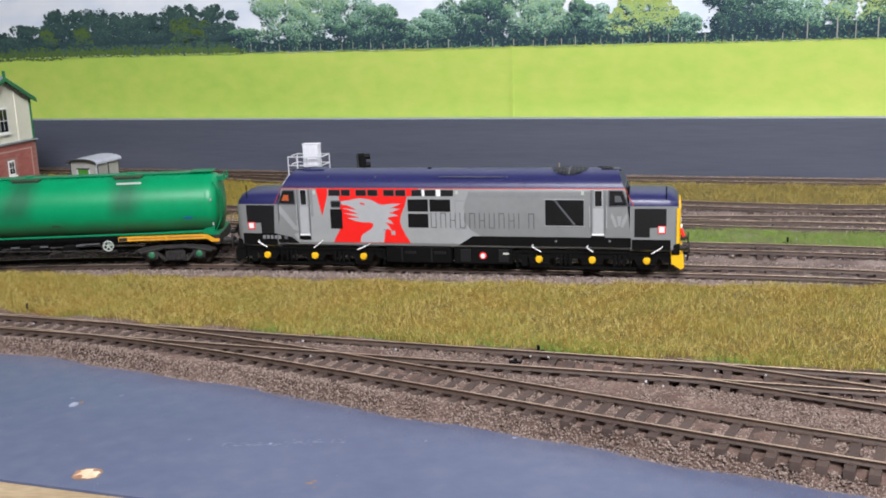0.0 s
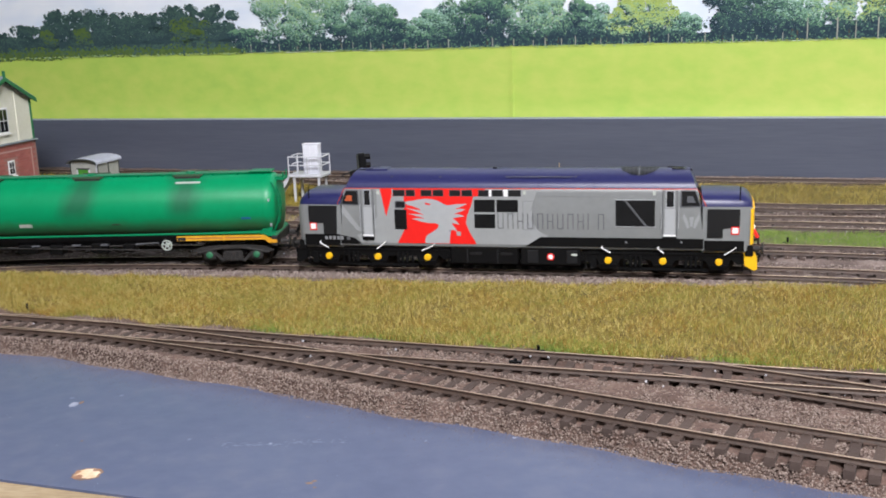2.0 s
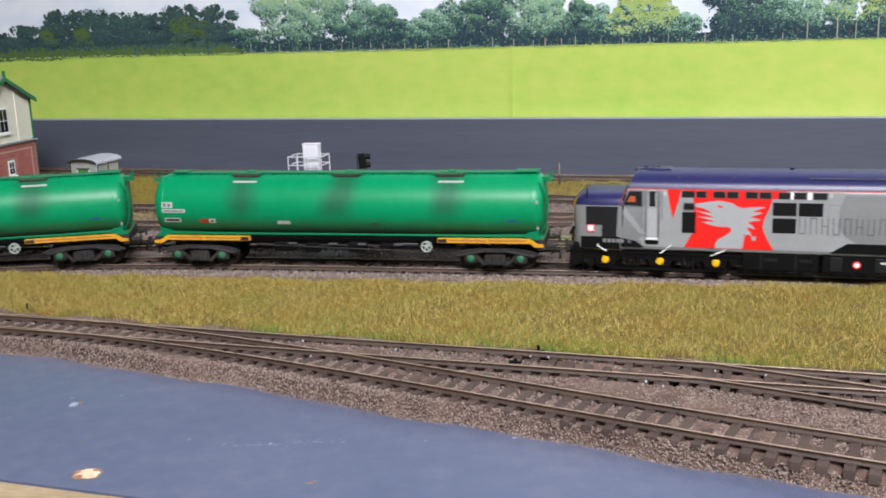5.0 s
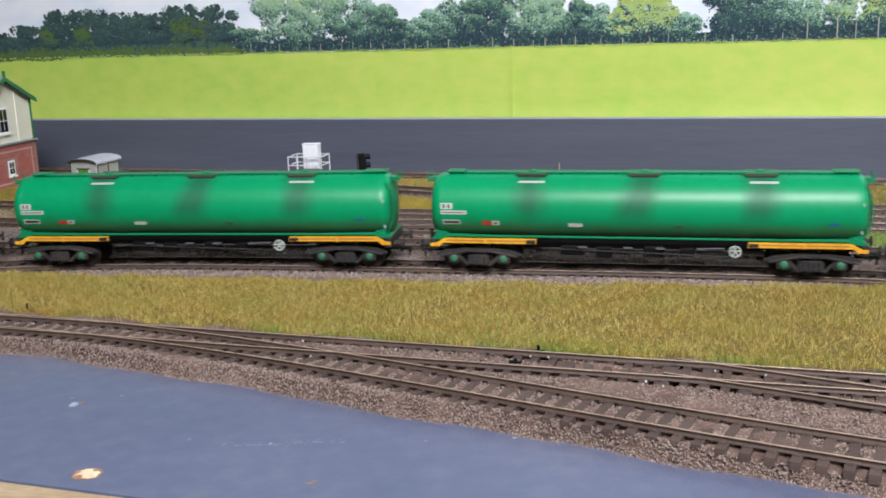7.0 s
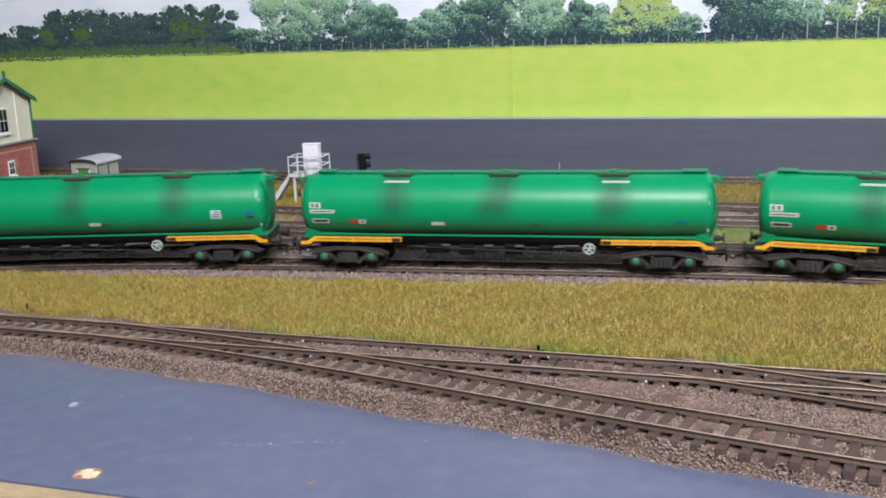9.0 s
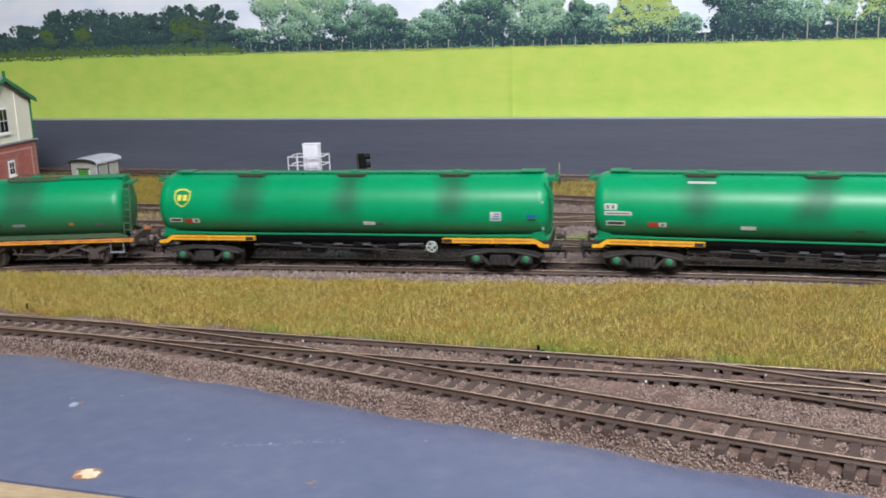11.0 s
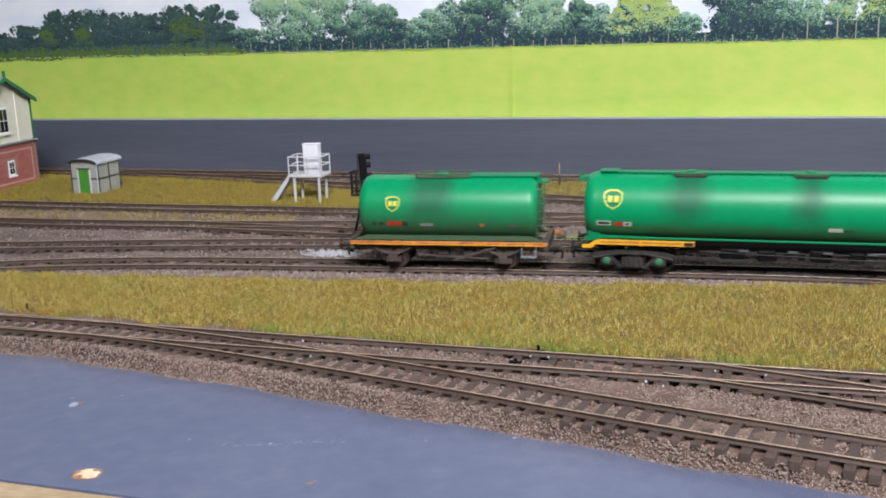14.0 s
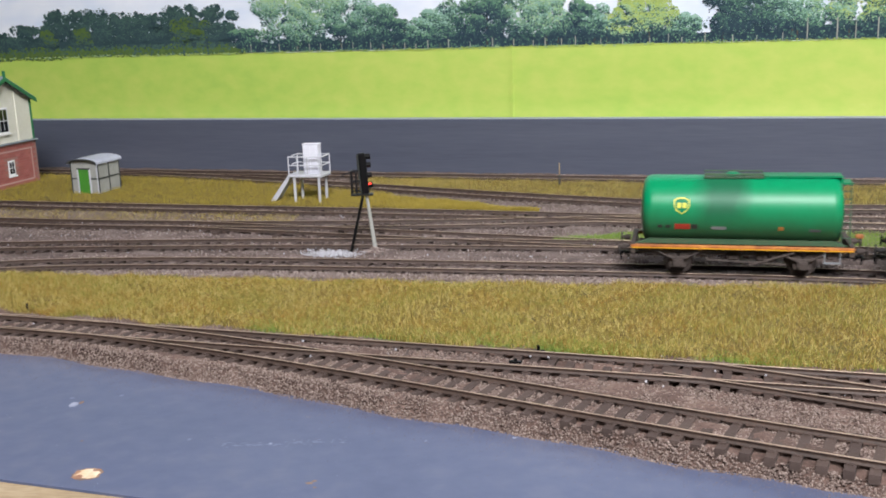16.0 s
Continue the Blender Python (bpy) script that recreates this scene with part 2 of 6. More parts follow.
def shell(half, uend, bm=None, rows=(-1, 1), close=False):
    """A skin along x over the half section (y, z), mirrored; the ends lie at +-uend(z)."""
    bm = bm or bmesh.new()
    ring = [(-y, z) for y, z in half] + [(y, z) for y, z in half[::-1] if y > 0]
    rings = [[bm.verts.new((k * uend(z), y, z)) for y, z in ring] for k in rows]
    n = len(ring)
    for p, q in zip(rings, rings[1:]):
        for i in range(n if close else n - 1):
            bm.faces.new((p[i], p[(i + 1) % n], q[(i + 1) % n], q[i]))
    for r in (rings[0], rings[-1]):
        for i in range(n // 2 - (0 if n % 2 else 1)):
            j = n - 1 - i
            if i + 1 < j - 1:
                bm.faces.new((r[i], r[i + 1], r[j - 1], r[j]))
            elif i + 1 < j:
                bm.faces.new((r[i], r[i + 1], r[j]))
    bmesh.ops.recalc_face_normals(bm, faces=bm.faces)
    return bm


def loft(rings, bm=None):
    """Skin over rings of equal length (lists of (x, y, z)), closed round and capped."""
    bm = bm or bmesh.new()
    rows = [[bm.verts.new(c) for c in r] for r in rings]
    n = len(rows[0])
    for p, q in zip(rows, rows[1:]):
        for i in range(n):
            bm.faces.new((p[i], p[(i + 1) % n], q[(i + 1) % n], q[i]))
    for r in (rows[0], rows[-1]):
        for i in range(n // 2):
            j = n - 1 - i
            if i + 1 < j - 1:
                bm.faces.new((r[i], r[i + 1], r[j - 1], r[j]))
            elif i + 1 < j:
                bm.faces.new((r[i], r[i + 1], r[j]))
    bmesh.ops.recalc_face_normals(bm, faces=bm.faces)
    return bm


def raw(name, verts, faces, mats, parent=None, label="", index=None):
    """One mesh straight from arrays of metres."""
    me = bpy.data.meshes.new(name)
    verts, faces = np.asarray(verts, np.float32), np.asarray(faces, np.int32)
    k = faces.shape[1]
    me.vertices.add(len(verts))
    me.vertices.foreach_set("co", verts.ravel())
    me.loops.add(faces.size)
    me.loops.foreach_set("vertex_index", faces.ravel())
    me.polygons.add(len(faces))
    me.polygons.foreach_set("loop_start", np.arange(0, faces.size, k, dtype=np.int32))
    for m in mats:
        me.materials.append(m)
    if index is not None:
        me.polygons.foreach_set("material_index", np.asarray(index, np.int32))
    me.update(calc_edges=True)
    me.validate()
    ob = new(name, me)
    ob.parent = parent
    return tagged(ob, label)


# ---- the plan: lines across the board, in metres ----


def poly(*c):
    return lambda x: np.polyval(c, x)


def wall_line(x):
    return 0.8762 - 0.312 * x


def shore(x):
    return 0.3325 - 0.530 * x - 0.8 * np.maximum(0, -x - 0.1) ** 2


LINES = {"b": poly(-0.1828, -0.2519, -0.1822, 0.5907), "c": poly(0.0125, 0.3359, -0.0884, 0.6494), "d": poly(-0.0622, -0.3793, 0.6108),
         "e": poly(-0.2683, -0.1165, -0.2976, 0.6840), "e2": poly(-0.5061, -0.0074, 0.6493), "e3": poly(0.2782, -0.4236, 0.6847),
         "f": poly(1.0659, 0.1846, -0.5703, 0.7719), "g": poly(-0.3108, 0.8449), "t1": poly(1.7559, -0.1442, -0.5809, 0.3580),
         "t2": poly(0.0168, 0.0202, -0.3186, 0.3884), "t3": poly(-0.5804, 0.4142)}


def main_line(s):
    """Place and heading of the train's track at s metres along it; straight beyond the bends."""
    u = np.clip(np.linspace(0, s, 61), -0.31, 0.31)
    a = -0.21459 + 0.02045 * u + 1.38391 * u ** 2 / 2 - 82.031 * u ** 3 / 6
    w = np.full(61, 1 / 60)
    w[0] = w[-1] = 0.5 / 60
    return s * float((np.cos(a) * w).sum()), 0.53479 + s * float((np.sin(a) * w).sum()), float(a[-1])


# ---- the unseen room shell added round the layout; dim paint holds back bounced light ----


def slab(name, x0, x1, y0, y1, z0, z1, m, label, category):
    ob = part(name, box(x0 * 1000, x1 * 1000, y0 * 1000, y1 * 1000, z0 * 1000, z1 * 1000), m)
    return tagged(ob, label, category, kind="structure")


slab("floor", -2.4, 2.6, -2.4, 2.4, -1.05, -1.0, M_CARPET, "plain brown carpet floor of the layout room", "floor")
slab("ceiling", -2.4, 2.6, -2.4, 2.4, 1.2, 1.25, M_CEIL, "plain white painted ceiling of the room", "ceiling")
slab("wall_north", -2.4, 2.6, 2.3, 2.4, -1.0, 1.2, M_WALLPAINT, "plain grey-beige painted room wall", "wall")
slab("wall_south", -2.4, 2.6, -2.4, -2.3, -1.0, 1.2, M_WALLPAINT, "plain grey-beige painted room wall", "wall")
slab("wall_west", -2.4, -2.3, -2.3, 2.3, -1.0, 1.2, M_WALLPAINT, "plain grey-beige painted room wall", "wall")
slab("wall_east", 2.5, 2.6, -2.3, 2.3, -1.0, 1.2, M_WALLPAINT, "plain grey-beige painted room wall", "wall")


def board():
    """The blue baseboard with a front edge of bare plywood, and the slate-painted upstand behind the tracks."""
    def prism(name, pts, z0, z1, m, label, category):
        bm = bmesh.new()
        a = [bm.verts.new((x * 1000, y * 1000, z0)) for x, y in pts]
        b = [bm.verts.new((x * 1000, y * 1000, z1)) for x, y in pts]
        bm.faces.new(a[::-1]), bm.faces.new(b)
        for i in range(len(pts)):
            j = (i + 1) % len(pts)
            bm.faces.new((a[i], a[j], b[j], b[i]))
        bmesh.ops.recalc_face_normals(bm, faces=bm.faces)
        return tagged(part(name, bm, m), label, category, kind="structure")

    front = lambda x: 0.2541 - 0.328 * x
    bay = [(-1.9, 0.12), (-0.62, 0.12), (-0.36, front(-0.36))]  # the board widens under the bend at its west end
    prism("baseboard", bay + [(2.2, front(2.2)), (2.2, wall_line(2.2) + 0.05), (-1.9, wall_line(-1.9) + 0.05)], -27, -8, M_BLUEBOARD,
          "baseboard painted scuffed slate blue, carrying the tracks", "baseboard")
    prism("baseboard_support", [(-1.8, 0.2), (-0.62, 0.2), (-0.36, front(-0.36) + 0.06), (2.1, front(2.1) + 0.06), (2.1, wall_line(2.1)), (-1.8, wall_line(-1.8))], -1000, -27.5, M_WALLPAINT,
          "plain painted boarding that carries the baseboard", "support")
    prism("plywood_edge", [(-0.36, front(-0.36) - 0.04), (2.2, front(2.2) - 0.04), (2.2, front(2.2) - 0.0005), (-0.36, front(-0.36) - 0.0005)], -30, -8.6, M_PLY,
          "bare plywood strip along the front of the baseboard", "plywood edge")
    prism("wall_upstand", [(-1.9, wall_line(-1.9)), (2.2, wall_line(2.2)), (2.2, wall_line(2.2) + 0.012), (-1.9, wall_line(-1.9) + 0.012)], -8, 43.7, M_SLATE,
          "low dark slate-grey painted wooden upstand behind the tracks", "upstand")
    prism("trim", [(-1.9, wall_line(-1.9) - 0.0003), (2.2, wall_line(2.2) - 0.0003), (2.2, wall_line(2.2) + 0.012), (-1.9, wall_line(-1.9) + 0.012)], 43.7, 44.2, M_PALE_EDGE,
          "pale top edge of the upstand", "trim")


board()


def ballast():
    xs = np.concatenate([np.linspace(-1.6, -0.52, 20)[:-1], np.arange(-0.52, 0.44, 0.0022), np.linspace(0.44, 1.6, 20)])
    ts = np.concatenate([np.linspace(0, 0.05, 14)[:-1], np.linspace(0.05, 1, 420)])
    X, T = np.meshgrid(xs, ts, indexing="ij")
    lo, hi = shore(X), wall_line(X) + 0.001
    lo = np.maximum(lo, np.where(X < -0.36, np.interp(X, (-1.9, -0.64, -0.36), (0.13, 0.13, 0.385)), 0.262 - 0.328 * X))
    wob = 0.0012 * np.sin(X * 61) + 0.0009 * np.sin(X * 143 + 1) + 0.0007 * np.sin(X * 391)
    Y = lo + wob * (1 - T) + (hi - lo) * T
    d = (Y - lo - wob)
    k = np.clip(d / 0.009, 0, 1)
    k = k * k * (3 - 2 * k)
    rng = np.random.default_rng(4)
    yard = np.clip((Y - (0.50 - 0.25 * X)) / 0.02, 0, 1)
    Z = -0.0088 + (0.0063 + 0.0001 * yard) * k + (rng.random(X.shape) - 0.5) * 0.0009 * k + 0.0003 * np.sin(X * 90 + Y * 60) + 0.00025 * np.sin(X * 310 + 2 * np.sin(Y * 170)) * k
    # the stone lies lower along each rail
    run = np.array([main_line(v)[:2] for v in np.linspace(-0.7, 0.7, 120)])
    for fn in list(LINES.values()) + [lambda x: np.interp(x, run[:, 0], run[:, 1])]:
        slope = (fn(xs + 0.001) - fn(xs - 0.001)) / 0.002
        away = (Y - fn(xs)[:, None]) / np.sqrt(1 + slope ** 2)[:, None]
        Z -= 0.0016 * np.exp(-((np.abs(away) - 0.0097) / 0.0036) ** 4) * k
    Z = np.maximum(Z, -0.0092)
    V = np.stack([X, Y, Z], -1).reshape(-1, 3)
    n, m = X.shape
    i = (np.arange(n - 1)[:, None] * m + np.arange(m - 1)).ravel()
    F = np.stack([i, i + m, i + m + 1, i + 1], -1)
    near = (Y[:-1, :-1] < 0.425 - 0.3234 * X[:-1, :-1]).ravel()
    tagged(raw("ground", V, F, [M_BALLAST, M_BALLAST_NEAR], index=near), "dark brown-grey model ballast bed spread between the tracks", "ballast", kind="structure")


ballast()


def clear_of_rails(spots):
    """Drops the stones that would lie under a rail or against its foot."""
    run = np.array([main_line(v)[:2] for v in np.linspace(-0.7, 0.7, 120)])
    x, keep = spots[:, 0], np.ones(len(spots), bool)
    for fn in list(LINES.values()) + [lambda q: np.interp(q, run[:, 0], run[:, 1])]:
        slope = (fn(x + 0.001) - fn(x - 0.001)) / 0.002
        away = np.abs(spots[:, 1] - fn(x)) / np.sqrt(1 + slope ** 2)
        keep &= (away < 0.0064) | (away > 0.0132)
    return spots[keep]


def scatter_stones(name, spots, size, m, label, seed):
    """Small broken stones, each a squashed octahedron."""
    rng = np.random.default_rng(seed)
    n = len(spots)
    base = np.array([(1, 0, 0), (-1, 0, 0), (0, 1, 0), (0, -1, 0), (0, 0, 1), (0, 0, -0.6)], float)
    V = base[None] * (0.55 + 0.75 * rng.random((n, 6, 1))) * (size * (0.6 + 0.7 * rng.random((n, 1, 1))))
    a = rng.random(n) * 6.28
    b = (rng.random(n) - 0.5) * 1.6
    x, y, z = V[..., 0], V[..., 1], V[..., 2]
    y, z = y * np.cos(b)[:, None] - z * np.sin(b)[:, None], y * np.sin(b)[:, None] + z * np.cos(b)[:, None]
    x, y = x * np.cos(a)[:, None] - y * np.sin(a)[:, None], x * np.sin(a)[:, None] + y * np.cos(a)[:, None]
    V = np.stack([x, y, z], -1) + np.asarray(spots)[:, None, :]
    tri = np.array([(0, 2, 4), (2, 1, 4), (1, 3, 4), (3, 0, 4), (2, 0, 5), (1, 2, 5), (3, 1, 5), (0, 3, 5)])
    F = (tri[None] + 6 * np.arange(n)[:, None, None]).reshape(-1, 3)
    return tagged(raw(name, V.reshape(-1, 3), F, [m]), label, "ballast", kind="stuff")


def stones():
    rng = np.random.default_rng(7)
    n = 88000
    x = rng.uniform(-0.27, 0.2, n)
    d = rng.random(n) ** 1.6 * 0.075
    wob = 0.0012 * np.sin(x * 61) + 0.0009 * np.sin(x * 143 + 1)
    k = np.clip(d / 0.009, 0, 1)
    z = -0.0087 + 0.0063 * k * k * (3 - 2 * k)
    scatter_stones("ballast_shoulder", clear_of_rails(np.stack([x, shore(x) + wob + d - 0.001, z], -1)), 0.00044, M_STONE_NEAR, "loose grey-brown ballast stones on the sloping track shoulder", 1)
    n = 9000
    x = rng.uniform(-0.25, 0.2, n)
    d = rng.exponential(0.006, n)
    scatter_stones("ballast_dust", np.stack([x, shore(x) - d, np.full(n, -0.00798)], -1), 0.00013, M_STONE_NEAR, "brown ballast dust strewn on the blue board", 9)
    n = 24000
    s = rng.uniform(-0.36, 0.3, n)
    row = np.array([main_line(v) for v in np.linspace(-0.37, 0.31, 200)])
    px, py, pa = (np.interp(s, np.linspace(-0.37, 0.31, 200), row[:, i]) for i in range(3))
    lat = rng.uniform(9.5, 26, n) * 0.001
    side = np.where(rng.random(n) < 0.75, 1, -1)
    scatter_stones("ballast_verge", clear_of_rails(np.stack([px + np.sin(pa) * lat * side, py - np.cos(pa) * lat * side, np.full(n, -0.0021)], -1)), 0.00048, M_STONE,
                   "fine grey-brown ballast stones along the running line", 2)
    n = 60000
    x = rng.uniform(-0.42, 0.36, n)
    y = 0.565 - 0.2 * x + rng.random(n) * 0.3
    y = np.minimum(y, wall_line(x) - 0.006)
    scatter_stones("ballast_yard", clear_of_rails(np.stack([x, y, np.full(n, -0.0021)], -1)), 0.0005, M_STONE, "scattered ballast stones between the yard tracks", 3)
    n = 700
    x = -0.0655 + rng.normal(0, 0.0075, n)
    y = 0.577 - 0.25 * (x + 0.07) + rng.normal(0, 0.0042, n)
    scatter_stones("white_chippings", np.stack([x, y, np.full(n, -0.0019) + rng.random(n) * 0.0008], -1), 0.00062, M_CHIP, "spilled heap of white stone chippings beside the signal foot", 4)
    n = 240
    x = rng.uniform(-0.36, 0.3, n)
    y = 0.56 - 0.2 * x + rng.random(n) ** 1.5 * 0.12
    scatter_stones("pale_specks", np.stack([x, y, np.full(n, -0.0020)], -1), 0.0006, M_CHIP, "stray pale chippings lying between the tracks", 5)
    n = 500
    u, v = rng.normal(0, 0.0034, n), rng.normal(0, 0.0026, n)
    scatter_stones("ballast_heap", np.stack([-0.0395 + u, 0.5828 + v, -0.0028 + 0.0026 * np.exp(-(u * u + v * v) / 0.00002) * rng.random(n)], -1), 0.0007, M_STONE, "small heap of ballast round the signal foot", 8)
    x = rng.uniform(-0.2, 0.15, 26)
    scatter_stones("pale_specks_near", np.stack([x, 0.4 - 0.36 * x + rng.uniform(-0.03, 0.012, 26), np.full(26, -0.0019)], -1), 0.0006, M_CHIP, "stray pale chippings on the near tracks", 6)


stones()


def grass(name, low, high, x0, x1, count, height, m, label, seed, ragged=0.004, z=-0.0028, patch=None):
    rng = np.random.default_rng(seed)
    x = rng.uniform(x0, x1, count)
    a, b = low(x), high(x)
    wob = ragged * (np.sin(x * 97 + seed) * 0.5 + np.sin(x * 263 + 2 * seed) * 0.35) + rng.normal(0, ragged * 0.35, count)
    y = a + (b - a) * rng.random(count) + wob
    keep = b - a > 0.003
    if patch is not None:
        keep &= patch + rng.normal(0, 0.35, count) < np.sin(x * 83 + seed + 1.7 * np.sin(y * 61)) * 0.6 + np.sin(y * 97 + 2 * np.sin(x * 47 + seed)) * 0.6
    x, y = x[keep], y[keep]
    n = len(x)
    h = height * (0.5 + 0.7 * rng.random(n)) * (0.95 + 0.12 * np.sin(x * 140 + np.sin(y * 170) * 2) * np.sin(y * 120))
    ang, lean, tw = rng.random(n) * 6.28, rng.random(n) * 1.15, rng.random(n) * 3.14
    w = 0.00006 + 0.00006 * rng.random(n)
    base = np.stack([x, y, np.full(n, z)], -1)
    dx, dy = np.cos(tw) * w, np.sin(tw) * w
    off = np.stack([dx, dy, np.zeros(n)], -1)
    mid = base + np.stack([np.cos(ang) * lean * h * 0.3, np.sin(ang) * lean * h * 0.3, h * 0.6], -1)
    tip = base + np.stack([np.cos(ang) * lean * h, np.sin(ang) * lean * h, h], -1)
    V = np.stack([base - off, base + off, mid + off * 0.8, mid - off * 0.8, tip], 1).reshape(-1, 3)
    i = 5 * np.arange(n)
    F = np.concatenate([np.stack([i, i + 1, i + 2], -1), np.stack([i, i + 2, i + 3], -1), np.stack([i + 3, i + 2, i + 4], -1)])
    return tagged(raw(name, V, F, [m]), label, "grass", kind="stuff")



def underlay(name, low, high, x0, x1, m, label):
    """A thin earth-coloured mat on which the grass is planted, with a ragged rim."""
    xs = np.linspace(x0, x1, 240)
    ts = np.linspace(0, 1, 24)
    X, T = np.meshgrid(xs, ts, indexing="ij")
    lo, hi = low(X) + 0.003 + 0.0012 * np.sin(X * 210) + 0.001 * np.sin(X * 517), high(X) - 0.003 + 0.0012 * np.sin(X * 190 + 1) + 0.001 * np.sin(X * 471)
    Y = lo + np.maximum(hi - lo, 0) * T
    Z = np.where((T > 0) & (T < 1), -0.0014, -0.0032) + 0.0002 * np.sin(X * 300) * np.sin(Y * 270)
    n, m2 = X.shape
    i = (np.arange(n - 1)[:, None] * m2 + np.arange(m2 - 1)).ravel()
    tagged(raw(name, np.stack([X, Y, Z], -1).reshape(-1, 3), np.stack([i, i + m2, i + m2 + 1, i + 1], -1), [m]), label, "ground", kind="structure")


M_MAT = material("grass_mat", [srgb(64, 56, 28), srgb(98, 84, 42), srgb(84, 84, 40)], 0.95, scale=60, fine=900, bump=0.6, bump_scale=900)
underlay("grass_mat_front", poly(0.1, -0.3234, 0.4055), poly(0.11, -0.1863, 0.5020), -0.33, 0.27, M_MAT, "olive-brown scenic mat beneath the static grass")
underlay("grass_mat_far", lambda x: LINES["e"](x) + 0.015, lambda x: np.minimum(np.minimum(LINES["f"](x) - 0.017, wall_line(x) - 0.03), LINES["e"](x) + 0.013 + np.maximum(0.058 - x, 0) * 0.5), -0.46, 0.05, M_MAT, "olive-brown scenic mat round the lineside huts")
underlay("grass_mat_wall", lambda x: LINES["f"](x) + 0.014, lambda x: LINES["g"](x) - 0.014, -0.05, 0.4, M_MAT, "olive-brown scenic mat below the upstand")

grass("grass", poly(0.1, -0.3234, 0.4055), poly(0.11, -0.1863, 0.5020), -0.33, 0.27, 260000, 0.0035, M_STRAW, "straw-yellow static grass strip between the two running lines", 11)
grass("grass_green", poly(0.1, -0.3234, 0.4055), poly(0.11, -0.1863, 0.5020), -0.33, 0.27, 120000, 0.0033, M_GREENGRASS, "patches of greener static grass in the strip", 17, patch=0.15)
grass("grass_russet", poly(0.1, -0.3234, 0.4055), poly(0.11, -0.1863, 0.5020), -0.33, 0.27, 100000, 0.0033, M_RUSSET, "patches of russet-brown static grass in the strip", 18, patch=0.2)
grass("grass_edge", lambda x: 0.4045 - 0.3234 * x, lambda x: 0.4185 - 0.3234 * x, -0.09, 0.2, 17000, 0.0030, M_EDGEGRASS, "short green tufts along the grass strip edge", 12, patch=0.1)
grass("grass_far", lambda x: LINES["e"](x) + 0.015, lambda x: np.minimum(np.minimum(LINES["f"](x) - 0.015, wall_line(x) - 0.03), LINES["e"](x) + 0.015 + np.maximum(0.072 - x, 0) * 0.5), -0.46, 0.072, 80000, 0.0042, M_GOLD, "straw-yellow static grass round the lineside huts", 13)
grass("grass_wall", lambda x: LINES["f"](x) + 0.014, lambda x: LINES["g"](x) - 0.014, -0.06, 0.4, 42000, 0.0040, M_STRAW, "dull yellow-green static grass below the upstand", 14)
grass("grass_yard", lambda x: LINES["b"](x) + 0.014, lambda x: np.minimum(LINES["e3"](np.maximum(x, 0.13)) - 0.016, LINES["b"](x) + 0.014 + (x - 0.058) * 0.4), 0.067, 0.36, 24000, 0.0032, M_EDGEGRASS, "fresh green static grass between the yard tracks", 15)
grass("grass_tuft", lambda x: LINES["c"](x) + 0.015, lambda x: LINES["e"](x) - 0.015, -0.40, -0.10, 5000, 0.003, M_STRAW, "thin straw-coloured grass between two sidings", 16)

# ---- the printed backscene ----


